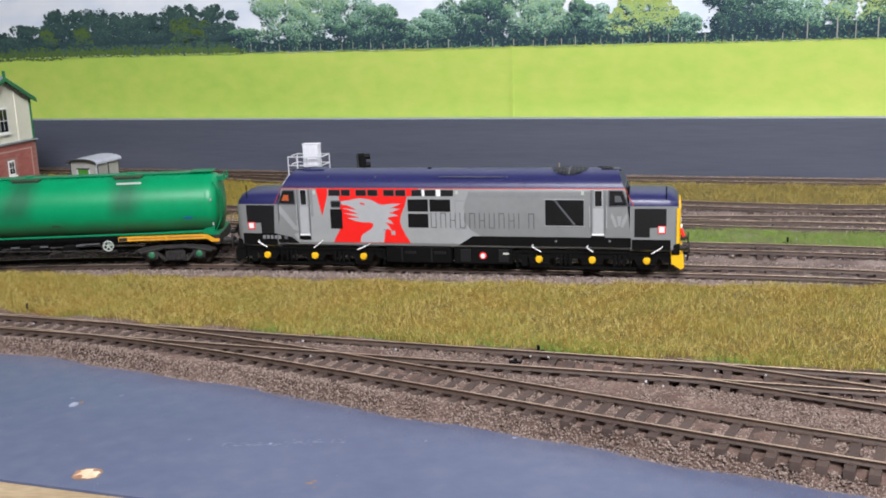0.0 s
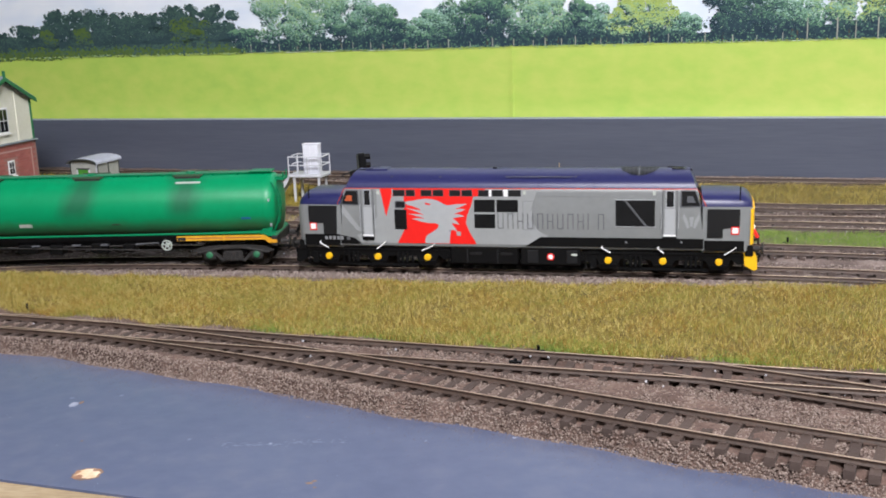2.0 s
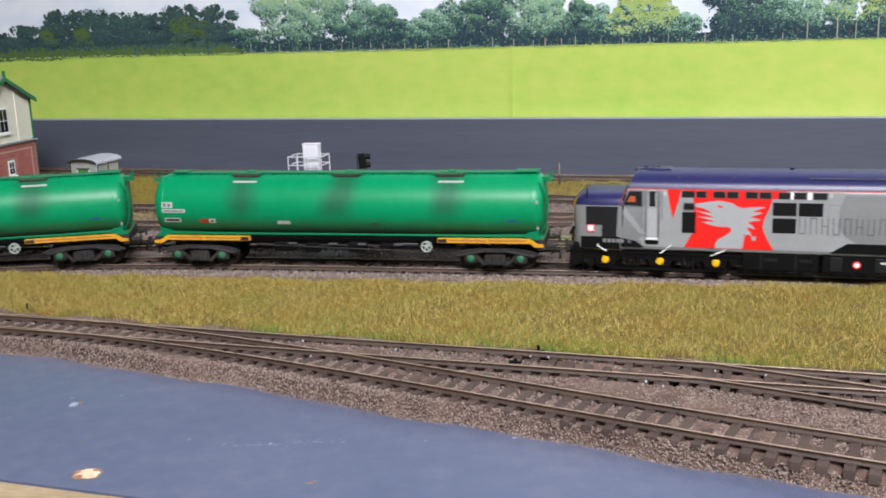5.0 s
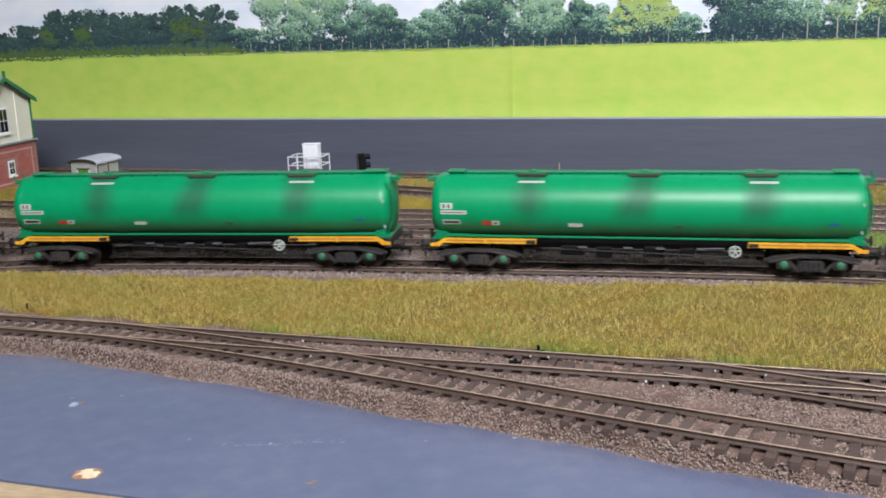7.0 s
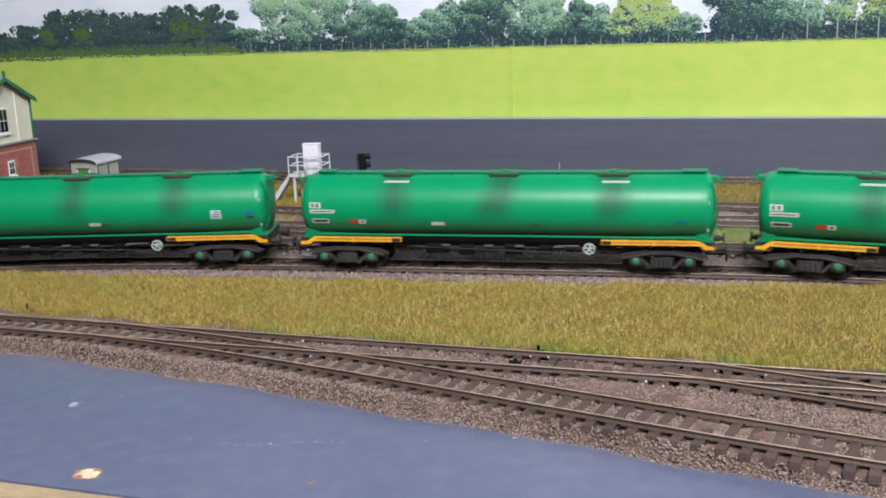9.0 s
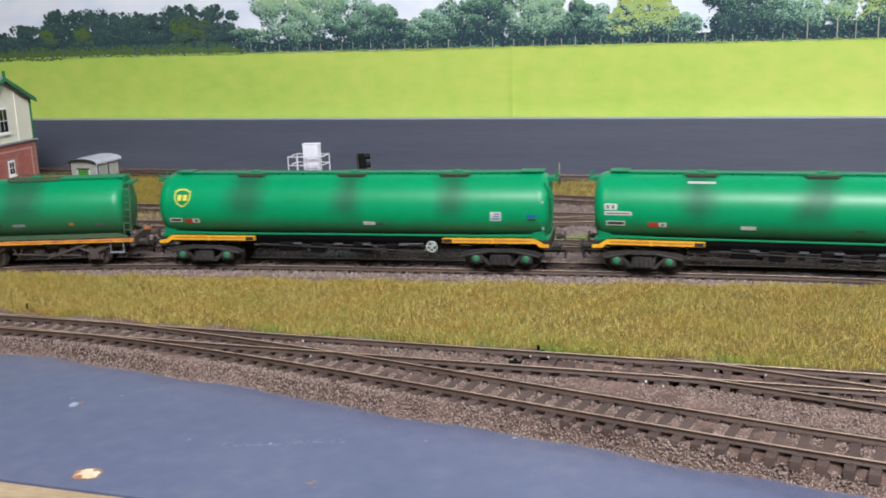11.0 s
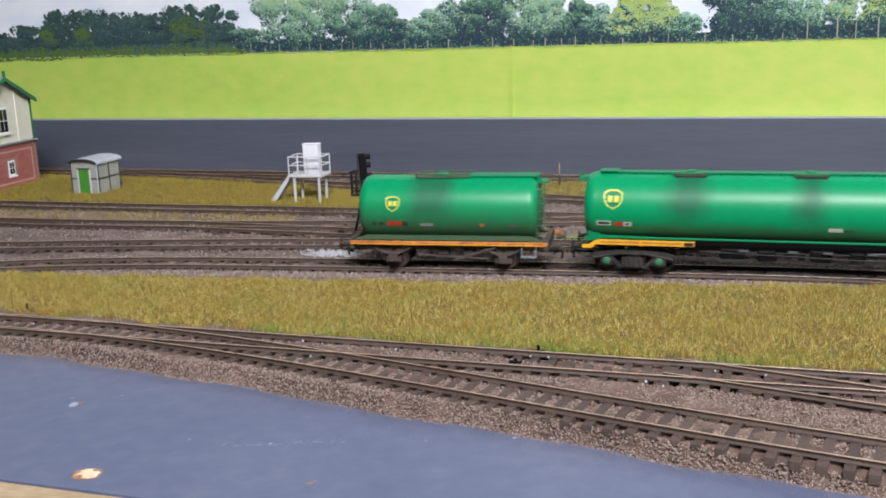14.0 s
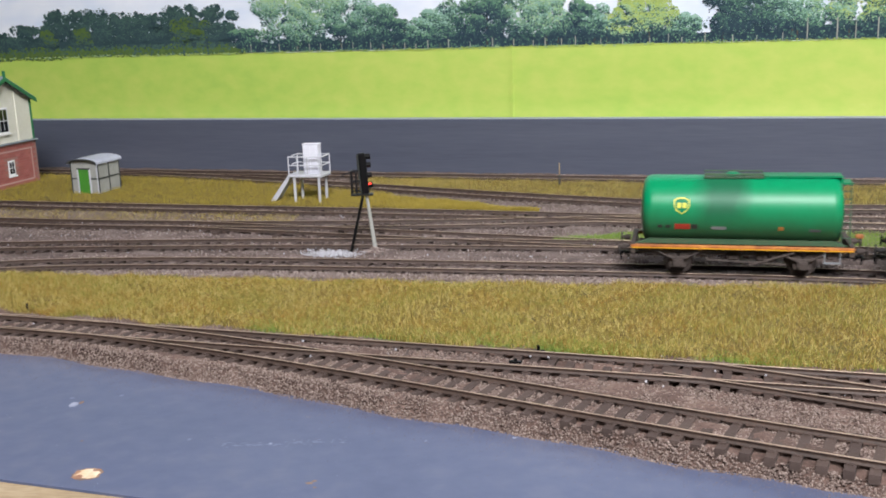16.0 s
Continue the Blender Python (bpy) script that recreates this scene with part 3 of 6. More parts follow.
def backscene():
    at = Matrix.Translation((0, 0.8762 + 0.0125, 0)) @ pose(0, 0, 0, 0, 0, -math.degrees(math.atan(0.312)))
    paper = thing("printed_backscene", "printed paper backscene of a green field, hedgerow trees and pale sky", "backscene", kind="structure", at=at)
    # local x runs along the paper, z up, and the front faces -y
    part("sky_sheet", box(-1900, 2100, 0.8, 1.6, 30, 520), M_SKY, paper, "pale blue printed sky with soft white cloud")
    bm = bmesh.new()
    rng = random.Random(3)
    for x0, x1 in ((-1900, 66.4), (67.0, 2100)):
        dy = 0.0 if x0 < 0 else -0.25
        n = 260
        top = []
        for i in range(n + 1):
            x = x0 + (x1 - x0) * i / n
            top.append((x, 103.2 + 0.5 * math.sin(x / 60) + rng.uniform(-0.25, 0.25)))
        lo = [bm.verts.new((x, 0.6 + dy, 32)) for x, _ in top]
        hi = [bm.verts.new((x, 0.6 + dy, z)) for x, z in top]
        for i in range(n):
            bm.faces.new((lo[i], lo[i + 1], hi[i + 1], hi[i]))
    part("field_print", bm, M_FIELD, paper, "bright yellow-green printed meadow")
    part("paper_seam", box(65.0, 67.6, -0.6, 0.5, 44, 104), M_FIELD, paper, "raised overlap where two paper sheets meet")

    def blot(bm, x, y, z, r, index, rnd):
        n = rnd.choice((5, 6, 7))
        a0 = rnd.random() * 6.28
        vs = [bm.verts.new((x + r * rnd.uniform(0.5, 1.2) * math.cos(a0 + 6.283 * i / n), y, z + r * rnd.uniform(0.45, 1.0) * math.sin(a0 + 6.283 * i / n))) for i in range(n)]
        f = bm.faces.new(vs)
        f.normal_update()
        if f.normal.y > 0:
            f.normal_flip()
        f.material_index = index

    def tree(x, width, top, tones, seed, base=103.5, count=420, grain=1.0, trunk=False, layer=0.0, fill=13, pick=(0, 0, 1, 1, 2)):
        rnd = random.Random(seed)
        bm = bmesh.new()
        lobes = [(rnd.uniform(-0.38, 0.38), rnd.uniform(0.2, 0.86), rnd.uniform(0.11, 0.22)) for _ in range(15)] + [(0, 0.82, 0.2), (0.0, 0.4, 0.34)]
        h = top - base
        if trunk:
            for k in range(rnd.choice((1, 2))):
                tx = x + rnd.uniform(-0.2, 0.2) * width
                vs = [bm.verts.new(c) for c in ((tx - 0.7, 0.34 - layer, base), (tx + 0.7, 0.34 - layer, base), (tx + 0.3 + k, 0.34 - layer, base + h * 0.8), (tx - 0.3 + k, 0.34 - layer, base + h * 0.8))]
                bm.faces.new(vs).material_index = 9
        for lx, lz, lr in lobes:
            for k in range(fill):
                a, q = rnd.random() * 6.283, math.sqrt(rnd.random()) * 0.8
                blot(bm, x + (lx + lr * q * math.cos(a)) * width, 0.33 - layer, base + min(max(lz + lr * q * math.sin(a), 0.06), 0.98) * h, lr * width * rnd.uniform(0.18, 0.34), tones[min(rnd.choice(pick), len(tones) - 1)], rnd)
        for i in range(count):
            lx, lz, lr = rnd.choice(lobes)
            a, q = rnd.random() * 6.283, math.sqrt(rnd.random())
            px, pz = lx + lr * q * math.cos(a), lz + lr * q * math.sin(a) * 0.9
            pz = min(max(pz, 0.02), 1.02)
            lit = (pz - lz) / lr * 0.75 + (px - lx) / lr * 0.25 + (pz - 0.45) * 0.9 + rnd.uniform(-0.35, 0.35)
            t = tones[max(0, min(len(tones) - 1, int((lit + 0.9) / 1.8 * len(tones))))]
            r = grain * rnd.choice((1.0, 1.3, 1.7, 2.4 if i < count * 0.4 else 1.2))
            blot(bm, x + px * width, 0.32 - layer - 0.2 * i / count, base + pz * h, r, t, rnd)
        part("printed_tree", bm, INK + [M_INKTRUNK], paper)

    rnd = random.Random(21)
    # far wood, soft and dark
    for i, (x, w, top) in enumerate(((-560, 70, 134), (-500, 60, 138), (-446, 46, 128), (-414, 42, 134), (-380, 46, 148), (-350, 40, 147), (-325, 44, 143), (-296, 44, 143), (-268, 46, 142), (-238, 44, 149), (-212, 40, 146))):
        tree(x, w * 1.3, top, (6, 6, 6, 7, 7), 100 + i, base=104, count=1500, grain=0.6, pick=(0, 1, 2))
    for x, w, top in ((-392, 16, 130), (-352, 16, 130), (-238, 34, 138)):
        tree(x, w * 1.3, top, (6, 7, 8, 8), int(200 - x), base=110, count=700, grain=0.55, layer=0.25)
    # hedge below the far wood
    bm = bmesh.new()
    for i in range(2600):
        x = rnd.uniform(-640, -182)
        z = rnd.uniform(103, 113) - (3 if x < -380 else 0) * rnd.random()
        blot(bm, x, 0.05 - 0.1 * i / 2600, z, rnd.uniform(0.8, 1.9), rnd.choice((8, 8, 8, 7)) if z < 109 else rnd.choice((8, 7, 7, 6)), rnd)
    part("printed_hedge", bm, INK, paper, "printed dark green hedge at the top of the field")
    for x0, x1, top, m, y in ((-640, -180, 111, INK[8], 0.12), (-640, -196, 121, INK[6], 0.36), (-188, 560, 113, INK[0], 0.2)):
        bm = bmesh.new()
        n = 200
        lo = [bm.verts.new((x0 + (x1 - x0) * k / n, y, 103.4)) for k in range(n + 1)]
        hi = [bm.verts.new((x0 + (x1 - x0) * k / n, y, top + rnd.uniform(-3, 3))) for k in range(n + 1)]
        for k in range(n):
            bm.faces.new((lo[k], lo[k + 1], hi[k + 1], hi[k]))
        part("printed_shade", bm, m, paper)
    # near row of trees
    light, yellow, dark, mid = (0, 1, 2, 5, 3), (0, 1, 3, 4, 4), (0, 0, 0, 1, 2), (0, 0, 1, 2, 5)
    row = [(-182, 34, 126, dark), (-150, 44, 156, light), (-126, 40, 152, light), (-104, 44, 160, light), (-84, 40, 152, mid), (-62, 44, 148, mid), (-44, 40, 144, dark), (-16, 34, 131, mid), (4, 40, 139, mid),
           (28, 42, 146, dark), (52, 46, 156, dark), (78, 42, 156, light), (102, 36, 150, light), (122, 36, 142, dark), (142, 34, 138, mid), (162, 36, 144, yellow), (186, 38, 144, yellow), (208, 24, 128, mid),
           (240, 40, 156, dark), (262, 44, 152, dark), (290, 40, 140, mid), (312, 44, 152, light), (338, 48, 152, yellow), (362, 40, 138, dark), (396, 50, 154, dark), (430, 50, 148, mid), (470, 56, 152, light), (520, 60, 150, dark)]
    for i, (x, w, top, tones) in enumerate(row):
        tree(x, w * 1.02, 103.5 + (top - 103.5) * 0.96, tones, 300 + i, count=2600, grain=0.55, trunk=i % 2 == 0, layer=0.3 + 0.004 * i, fill=5 if tones is not light else 3, pick=(0, 0, 1, 1))
    # dark growth at the foot of the trees, with a post fence before it
    bm = bmesh.new()
    for i in range(3800):
        x = rnd.uniform(-186, 560)
        blot(bm, x, -0.22 - 0.08 * i / 2600, 104.2 + rnd.random() ** 2.2 * 19, rnd.uniform(0.5, 1.2), rnd.choice((0, 0, 0, 1, 1, 2)), rnd)
    part("printed_undergrowth", bm, INK, paper, "printed dark undergrowth below the trees")
    x = -176.0
    while x < 540:
        h = rnd.uniform(4, 8) if x < 290 else rnd.uniform(12, 17)
        w = rnd.uniform(0.25, 0.5)
        bm = bmesh.new()
        bm.faces.new([bm.verts.new(c) for c in ((x - w, -0.34, 103.4), (x + w, -0.34, 103.4), (x + w, -0.34, 103.4 + h), (x - w, -0.34, 103.4 + h))])
        part("printed_post", bm, M_INKPOST, paper)
        x += rnd.uniform(10, 22)
    bm = bmesh.new()
    for i in range(900):
        x = rnd.uniform(-640, 560)
        blot(bm, x, -0.3, 103.1 + rnd.uniform(-0.8, 0.9), rnd.uniform(0.5, 1.2), rnd.choice((3, 4, 4)), rnd)
    part("printed_field_margin", bm, INK, paper)


backscene()

# ---- rolling stock; local x runs along the vehicle, -y is the side towards the front of the board ----


def wheelset(parent, x, r, m, disc):
    """Two flanged wheels on an axle."""
    bm = bmesh.new()
    for s in (-1, 1):
        turned([(s * 6.9, r + 0.7), (s * 7.5, r + 0.7), (s * 7.7, r), (s * 9.4, r - 0.05), (s * 9.4, r - 1.1), (s * 9.1, r - 1.2), (s * 9.1, 1.5), (s * 9.8, 1.3)], "y", 24, bm)
    rod((0, -9, 0), (0, 9, 0), 0.9, bm)
    for s in (-1, 1):
        for k in range(6):
            a = math.pi * k / 3
            rod((1.4 * math.cos(a), s * 9.3, 1.4 * math.sin(a)), ((r - 1.2) * math.cos(a), s * 9.3, (r - 1.2) * math.sin(a)), 0.35, bm, 4)
    ob = part("wheelset", bm, m, parent, "", 40)
    ob.location = (x * 0.001, 0, r * 0.001)
    return ob


WHEELS = []


def buffers(veh, x, r=3.1, z=13.8, y=11.4, m=None):
    for end in (-1, 1):
        for s in (-1, 1):
            b = part("buffer", turned([(end * (x - 5), 1.5), (end * (x - 2), 1.5), (end * (x - 2), 0.9), (end * (x - 0.7), 0.9), (end * (x - 0.7), r), (end * x, r * 0.93)], "x", 16, at=(0, s * y, z)), m or M_FRAME, veh, "", 40)


def coupling(veh, x, z=8.5):
    for end in (-1, 1):
        bm = box(end * (x - 9), end * (x + 2.5), -1.2, 1.2, z - 0.6, z + 0.6)
        rod((end * (x + 2.2), -4.5, z), (end * (x + 2.2), 4.5, z), 0.45, bm)
        rod((end * (x + 2.0), 0, z), (end * (x + 1.6), 0, z - 4.2), 0.5, bm)
        part("coupling", bm, M_BLACK, veh, "black tension-lock coupling bar")
        bm = bmesh.new()
        last = None
        for i in range(9):
            a = i / 8 * math.pi
            q = Vector((end * (x - 2.6 + 2.4 * math.sin(a)), -5.5 + i * 0.15, 13 - 5.5 * i / 8))
            if last is not None:
                rod(last, q, 0.4, bm, 6)
            last = q
        part("brake_hose", bm, M_BLACK, veh)


def locomotive():
    veh = thing("diesel_locomotive", "grey, blue and red six-axle model diesel locomotive with bird graphic", "locomotive")
    half_low = [(15.8, 13.2), (17.2, 14.2), (17.7, 16.0), (17.7, 42.6), (17.5, 43.6), (17.0, 44.6)]

    def uend(z):
        return 93.8 if z < 36.5 else 93.8 - (z - 36.5) * 0.46

    body = part("body", shell(half_low, uend, close=True), M_GREY, veh, "satin mid-grey body side", 25)
    roof = [(17.0, 44.65), (16.5, 46.4), (14.8, 48.4), (12.2, 50.1), (8.5, 51.5), (4.2, 52.3), (0, 52.6)]
    rf = part("roof", shell(roof, lambda z: 90.2 - (z - 44.6) * 0.42), M_BLUE, veh, "dark blue rounded roof", 40)

    def ring(x, grow, drop, pts):
        full = [(-y, z) for y, z in pts] + [(y, z) for y, z in pts[::-1] if y > 0]
        return [(x, y * (1 + grow), z - drop * max(0, (z - 20) / 20)) for y, z in full]

    nose_low = [(16.2, 12.6), (17.4, 14.0), (17.6, 36.0)]
    nose_top = [(17.6, 36.1), (17.2, 38.4), (15.8, 40.2), (12.5, 41.6), (7, 42.3), (0, 42.6)]
    for end in (-1, 1):
        part("nose", loft([ring(end * 93.0, 0, 0, nose_low), ring(end * 112.6, 0, 0, nose_low), ring(end * 115.6, -0.04, 0.3, nose_low), ring(end * 117.0, -0.12, 0.9, nose_low)]), M_GREY, veh, "grey lower nose", 35)
        part("nose_top", loft([ring(end * 92.6, 0, 0, nose_top), ring(end * 112.0, 0, 0.2, nose_top), ring(end * 115.0, -0.05, 1.2, nose_top), ring(end * 116.8, -0.14, 3.0, nose_top)]), M_BLUE, veh, "dark blue rounded nose top", 50)
        bm = bmesh.new()
        rows = []
        for x, g, z1 in ((115.8 if end > 0 else 117.5, -0.036 if end > 0 else -0.24, 34.6), (116.5 if end > 0 else 117.6, -0.047 if end > 0 else -0.25, 34.8), (117.4 if end > 0 else 117.7, -0.11 if end > 0 else -0.27, 34.6), (117.9, -0.3, 35.2)):
            rows.append([(end * x, y * (1 + g) * 17.6, z) for y, z in ((-1, 17), (-1, z1), (-0.6, z1 + 3.0 - abs(x - 115.2) * 0.3), (0.6, z1 + 3.0 - abs(x - 115.2) * 0.3), (1, z1), (1, 17))])
        yel = part("nose_front", loft(rows), M_YELLOW, veh, "warning-yellow nose end", 40)
        for s in (-1, 1):
            part("headlight", turned([(end * 117.6, 1.7), (end * 118.5, 1.6), (end * 118.7, 1.0)], "x", 12, at=(0, s * 9.5, 24)), M_WHITE, yel)
        part("buffer_beam", box(end * 113.5, end * 117.5, -17.0, 17.0, 11.2, 16.8, bevel=0.4), M_BLACK, veh, "black buffer beam")
        bm = bmesh.new()
        plough = [(113.2, 13.0), (117.8, 12.6), (119.4, 10.6), (119.8, 4.6), (118.2, 3.6), (113.6, 6.4)]
        for s in (-1, 1):
            plate([(end * x, z) for x, z in plough], s * 16.2, s * 3.0, bm)
        part("snowplough", bm, M_YELLOW if end > 0 else M_BLACK, veh, "yellow snowplough blade" if end > 0 else "black snowplough blade")
        # windscreens, a pair on each sloping cab front
        for s in (-1, 1):
            bm = bmesh.new()
            q = [(s * 1.2, 38.0), (s * 15.2, 38.0), (s * 14.6, 44.2), (s * 1.2, 44.2)]
            a = [bm.verts.new((end * (uend(z) + 0.15), y, z)) for y, z in q]
            b = [bm.verts.new((end * (uend(z) - 0.3), y, z)) for y, z in q]
            bm.faces.new(a), bm.faces.new(b[::-1])
            for i in range(4):
                bm.faces.new((a[i], a[(i + 1) % 4], b[(i + 1) % 4], b[i]))
            bmesh.ops.recalc_face_normals(bm, faces=bm.faces)
            part("windscreen", bm, M_GLASS, veh)
        part("horn", rod((end * 84, 2, 52.4), (end * 76, 2, 52.6), 0.6), M_BLACK, veh)
        part("horn", rod((end * 88, -3.5, 52.0), (end * 78, -3.5, 52.8), 0.45), M_BLACK, veh)
        part("handrail", rod((end * 110.6, -16.6, 39), (end * 110.6, -16.4, 46), 0.3), M_BLACK, veh)
        part("air_hose", rod((end * 118.0, -7, 14), (end * 119.2, -6, 6), 0.6), M_BLACK, veh)
        part("jumper_cable", rod((end * 117.6, -13.4, 24), (end * 119.6, -13.8, 20), 0.9), M_RED if end > 0 else M_BLACK, veh, "orange-red jumper cable head" if end > 0 else "")
    buffers(veh, 122.6)
    coupling(veh, 120)

    def mark(name, pts, m, t=0.12, label="", parent=None, y=17.7):
        return part(name, plate(pts, -y + 0.2, -y - t), m, parent or body, label)

    def rect(x0, x1, z0, z1):
        return [(x0, z0), (x1, z0), (x1, z1), (x0, z1)]

    mark("pale_panel", [(-73.0, 44.3), (11.6, 44.3), (9.4, 38.0), (6.0, 26.4), (17.0, 20.2), (6.0, 15.6), (-82.0, 15.6), (-84.6, 19.6), (-80.0, 21.4), (-73.0, 30.0)], M_PALEBODY, 0.025, "paler grey livery area")
    mark("red_panel", [(-63.8, 44.6), (-15.4, 44.6), (-15.4, 41.0), (-21.4, 40.6), (-22.6, 36.0), (-25.0, 30.6), (-25.6, 27.0), (-24.6, 23.6), (-22.4, 19.4), (-20.2, 15.6), (-62.4, 15.6), (-60.4, 19.5), (-58.3, 23.3), (-58.3, 40.6), (-64.4, 40.6)], M_RED, 0.05, "bright red livery panel")
    mark("red_flash", [(-71.0, 44.6), (-64.4, 44.6), (-64.8, 40.6), (-68.1, 29.8), (-69.4, 36.0)], M_RED, 0.05)
    mark("bird_graphic", [(-58.3, 37.4), (-56.4, 38.0), (-53.0, 38.4), (-50.6, 39.0), (-46.8, 39.5), (-43.4, 39.2), (-40.2, 38.4), (-37.4, 36.8), (-35.2, 36.0), (-30.4, 36.6), (-24.6, 36.8), (-28.6, 35.0), (-31.3, 34.1), (-28.4, 34.2), (-25.5, 33.9), (-29.0, 32.4), (-31.7, 31.6), (-28.8, 31.2), (-26.4, 30.3),
          (-30.2, 29.6), (-32.6, 29.0), (-30.4, 27.6), (-29.0, 25.7), (-31.6, 26.4), (-33.2, 26.6), (-31.4, 24.4), (-30.3, 22.1), (-32.4, 23.2), (-33.5, 22.6), (-34.2, 19.4), (-34.7, 15.8), (-47.6, 15.8), (-47.3, 18.4), (-46.2, 20.2), (-44.1, 21.4), (-41.6, 23.0), (-40.2, 24.4), (-40.2, 26.0), (-42.2, 26.6), (-45.0, 26.5),
          (-49.4, 27.2), (-54.4, 28.8), (-50.4, 29.0), (-47.0, 28.8), (-50.6, 29.9), (-56.2, 31.4), (-51.4, 31.2), (-47.6, 30.9), (-51.6, 32.4), (-57.2, 34.4), (-52.4, 33.6), (-49.0, 33.2), (-51.6, 34.6), (-54.0, 35.6), (-56.4, 36.0)],
         M_LIGHTGREY, 0.1, "pale grey bird-head graphic")
    mark("bird_eye", [(-47.4, 37.4), (-44.0, 36.6), (-44.6, 36.0), (-46.4, 36.3)], M_RED, 0.14)
    mark("pale_flash", [(2.0, 15.6), (9, 20), (5.0, 26.0), (6.6, 31.0), (9.0, 34.5), (8.4, 28.0), (14.0, 20.2), (6.0, 15.6)], M_FLASH, 0.05)
    mark("pale_flash", [(-92.0, 36), (-83.4, 24.5), (-79.8, 21.0), (-84.6, 22.4), (-92.6, 32.0)], M_FLASH, 0.05)
    mark("skirt", [(9.0, 15.0), (5.5, 15.0), (13.0, 19.8), (93.6, 19.8), (93.6, 14.9)], M_BLACK, 0.1, "black lower body skirt")
    mark("skirt", [(-93.6, 15.0), (-82.0, 15.0), (-86.0, 18.2), (-93.6, 19.6)], M_BLACK, 0.1, "black lower body skirt")
    mark("cantrail_stripe", rect(-90.4, 90.4, 44.4, 44.85), M_STRIPE, 0.12, "thin orange-red cantrail stripe", y=17.0)
    for x0, x1 in ((-64.0, -57.5), (-57.1, -52.1), (-49.1, -43.2), (-42.7, -37.0), (-34.0, -28.1), (-27.6, -21.9), (-18.9, -13.4), (-11.8, -6.0), (-3.3, 3.3)):
        wp = mark("window_panel", rect(x0, x1, 40.7, 44.1), M_LETTER, 0.14)
        mark("pane", rect(x0 + 0.25, x1 - 0.25, 40.95, 43.85), M_GRILLE, 0.2, parent=wp)
    for x0, x1 in ((-13.2, -12.0), (-5.7, -3.6)):
        mark("white_gap", rect(x0, x1, 40.7, 44.2), M_WHITE, 0.12, "white patch between the upper windows")
    for x0, x1, z0, z1 in ((-63.6, -57.0, 23.0, 33.6), (-21.1, -10.3, 32.6, 39.0), (-9.4, 1.6, 32.6, 39.0), (-21.1, -10.3, 24.1, 31.4), (50.7, 70.0, 25.8, 39.1)):
        g = mark("grille", rect(x0, x1, z0, z1), M_GRILLE, 0.14, "black louvred grille")
        n = int((z1 - z0) / 0.9) if x0 < 40 else int((x1 - x0) / 0.9)
        for i in range(n):
            if x0 < 40:
                z = z0 + (i + 0.5) * (z1 - z0) / n
                mark("slat", rect(x0 + 0.3, x1 - 0.3, z - 0.18, z + 0.18), M_BLACK, 0.35, parent=g)
            else:
                x = x0 + (i + 0.5) * (x1 - x0) / n
                mark("slat", rect(x - 0.18, x + 0.18, z0 + 0.3, z1 - 0.3), M_BLACK, 0.35, parent=g)
        if x0 > 40:
            mark("brace", [(54.8, 39.0), (56.0, 39.0), (66.4, 25.9), (65.2, 25.9)], M_LETTER, 0.5, parent=g)
            for fr in (rect(x0 - 0.4, x1 + 0.4, z1, z1 + 0.35), rect(x0 - 0.4, x1 + 0.4, z0 - 0.35, z0)):
                mark("grille_rim", fr, M_LIGHTGREY, 0.3, parent=g)
    w = mark("porthole", [(-63.2, 35.0), (-62.6, 34.3), (-58.0, 34.3), (-57.4, 35.0), (-57.4, 37.6), (-58.0, 38.3), (-62.6, 38.3), (-63.2, 37.6)], M_LETTER, 0.2)
    mark("pane", rect(-62.6, -58.0, 34.9, 37.7), M_GLASS, 0.28, parent=w)
    for x0, x1, z0, wx0, wx1 in ((-81.6, -74.8, 19.2, -79.6, -76.6), (73.6, 80.8, 21.0, 75.6, 79.0)):
        d = mark("cab_door", rect(x0, x1, z0, 44.3), M_GREY, 0.2, "grey cab door with a light grey panel")
        mark("door_panel", rect(x0 + 1.2, x1 - 1.0, z0 + 1.0, 35.0), M_LIGHTGREY, 0.3, parent=d)
        mark("door_edge", rect(x0, x0 + 0.35, z0, 44.3), M_LETTER, 0.34, parent=d)
        mark("door_edge", rect(x1 - 0.35, x1, z0, 44.3), M_LETTER, 0.34, parent=d)
        mark("window_rim", rect(wx0 - 0.5, wx1 + 0.5, 35.4, 44.2), M_LIGHTGREY, 0.3, parent=d)
        mark("door_window", rect(wx0, wx1, 36.0, 43.7), M_GLASS, 0.42, parent=d)
        mark("door_step", rect(x0 + 0.2, x1 - 0.2, z0 - 2.2, z0 - 0.4), M_BLACK, 0.5, parent=d)
        mark("kick_plate", rect(x0 + 0.6, x1 - 0.6, z0, z0 + 0.9), M_WHITE, 0.6, parent=d)
        for hx in (x0 - 0.6, x1 + 0.6):
            part("handrail", rod((hx, -18.3, z0 + 4), (hx, -18.3, 36), 0.22, seg=6), M_LIGHTGREY, d)
    for q in ([(-92.6, 36.4), (-83.0, 36.1), (-83.2, 43.5), (-89.4, 43.5)], [(82.6, 36.1), (92.0, 36.3), (89.2, 43.8), (82.6, 43.8)]):
        c = Vector((sum(p[0] for p in q) / 4, sum(p[1] for p in q) / 4))
        rim = mark("cab_window_rim", [tuple(c + (Vector(p) - c) * 1.1) for p in q], M_LETTER, 0.2)
        inside = mark("cab_interior", [tuple(c + (Vector(p) - c) * 0.95) for p in q], M_GLASS, 0.26, "dark cab window", rim)
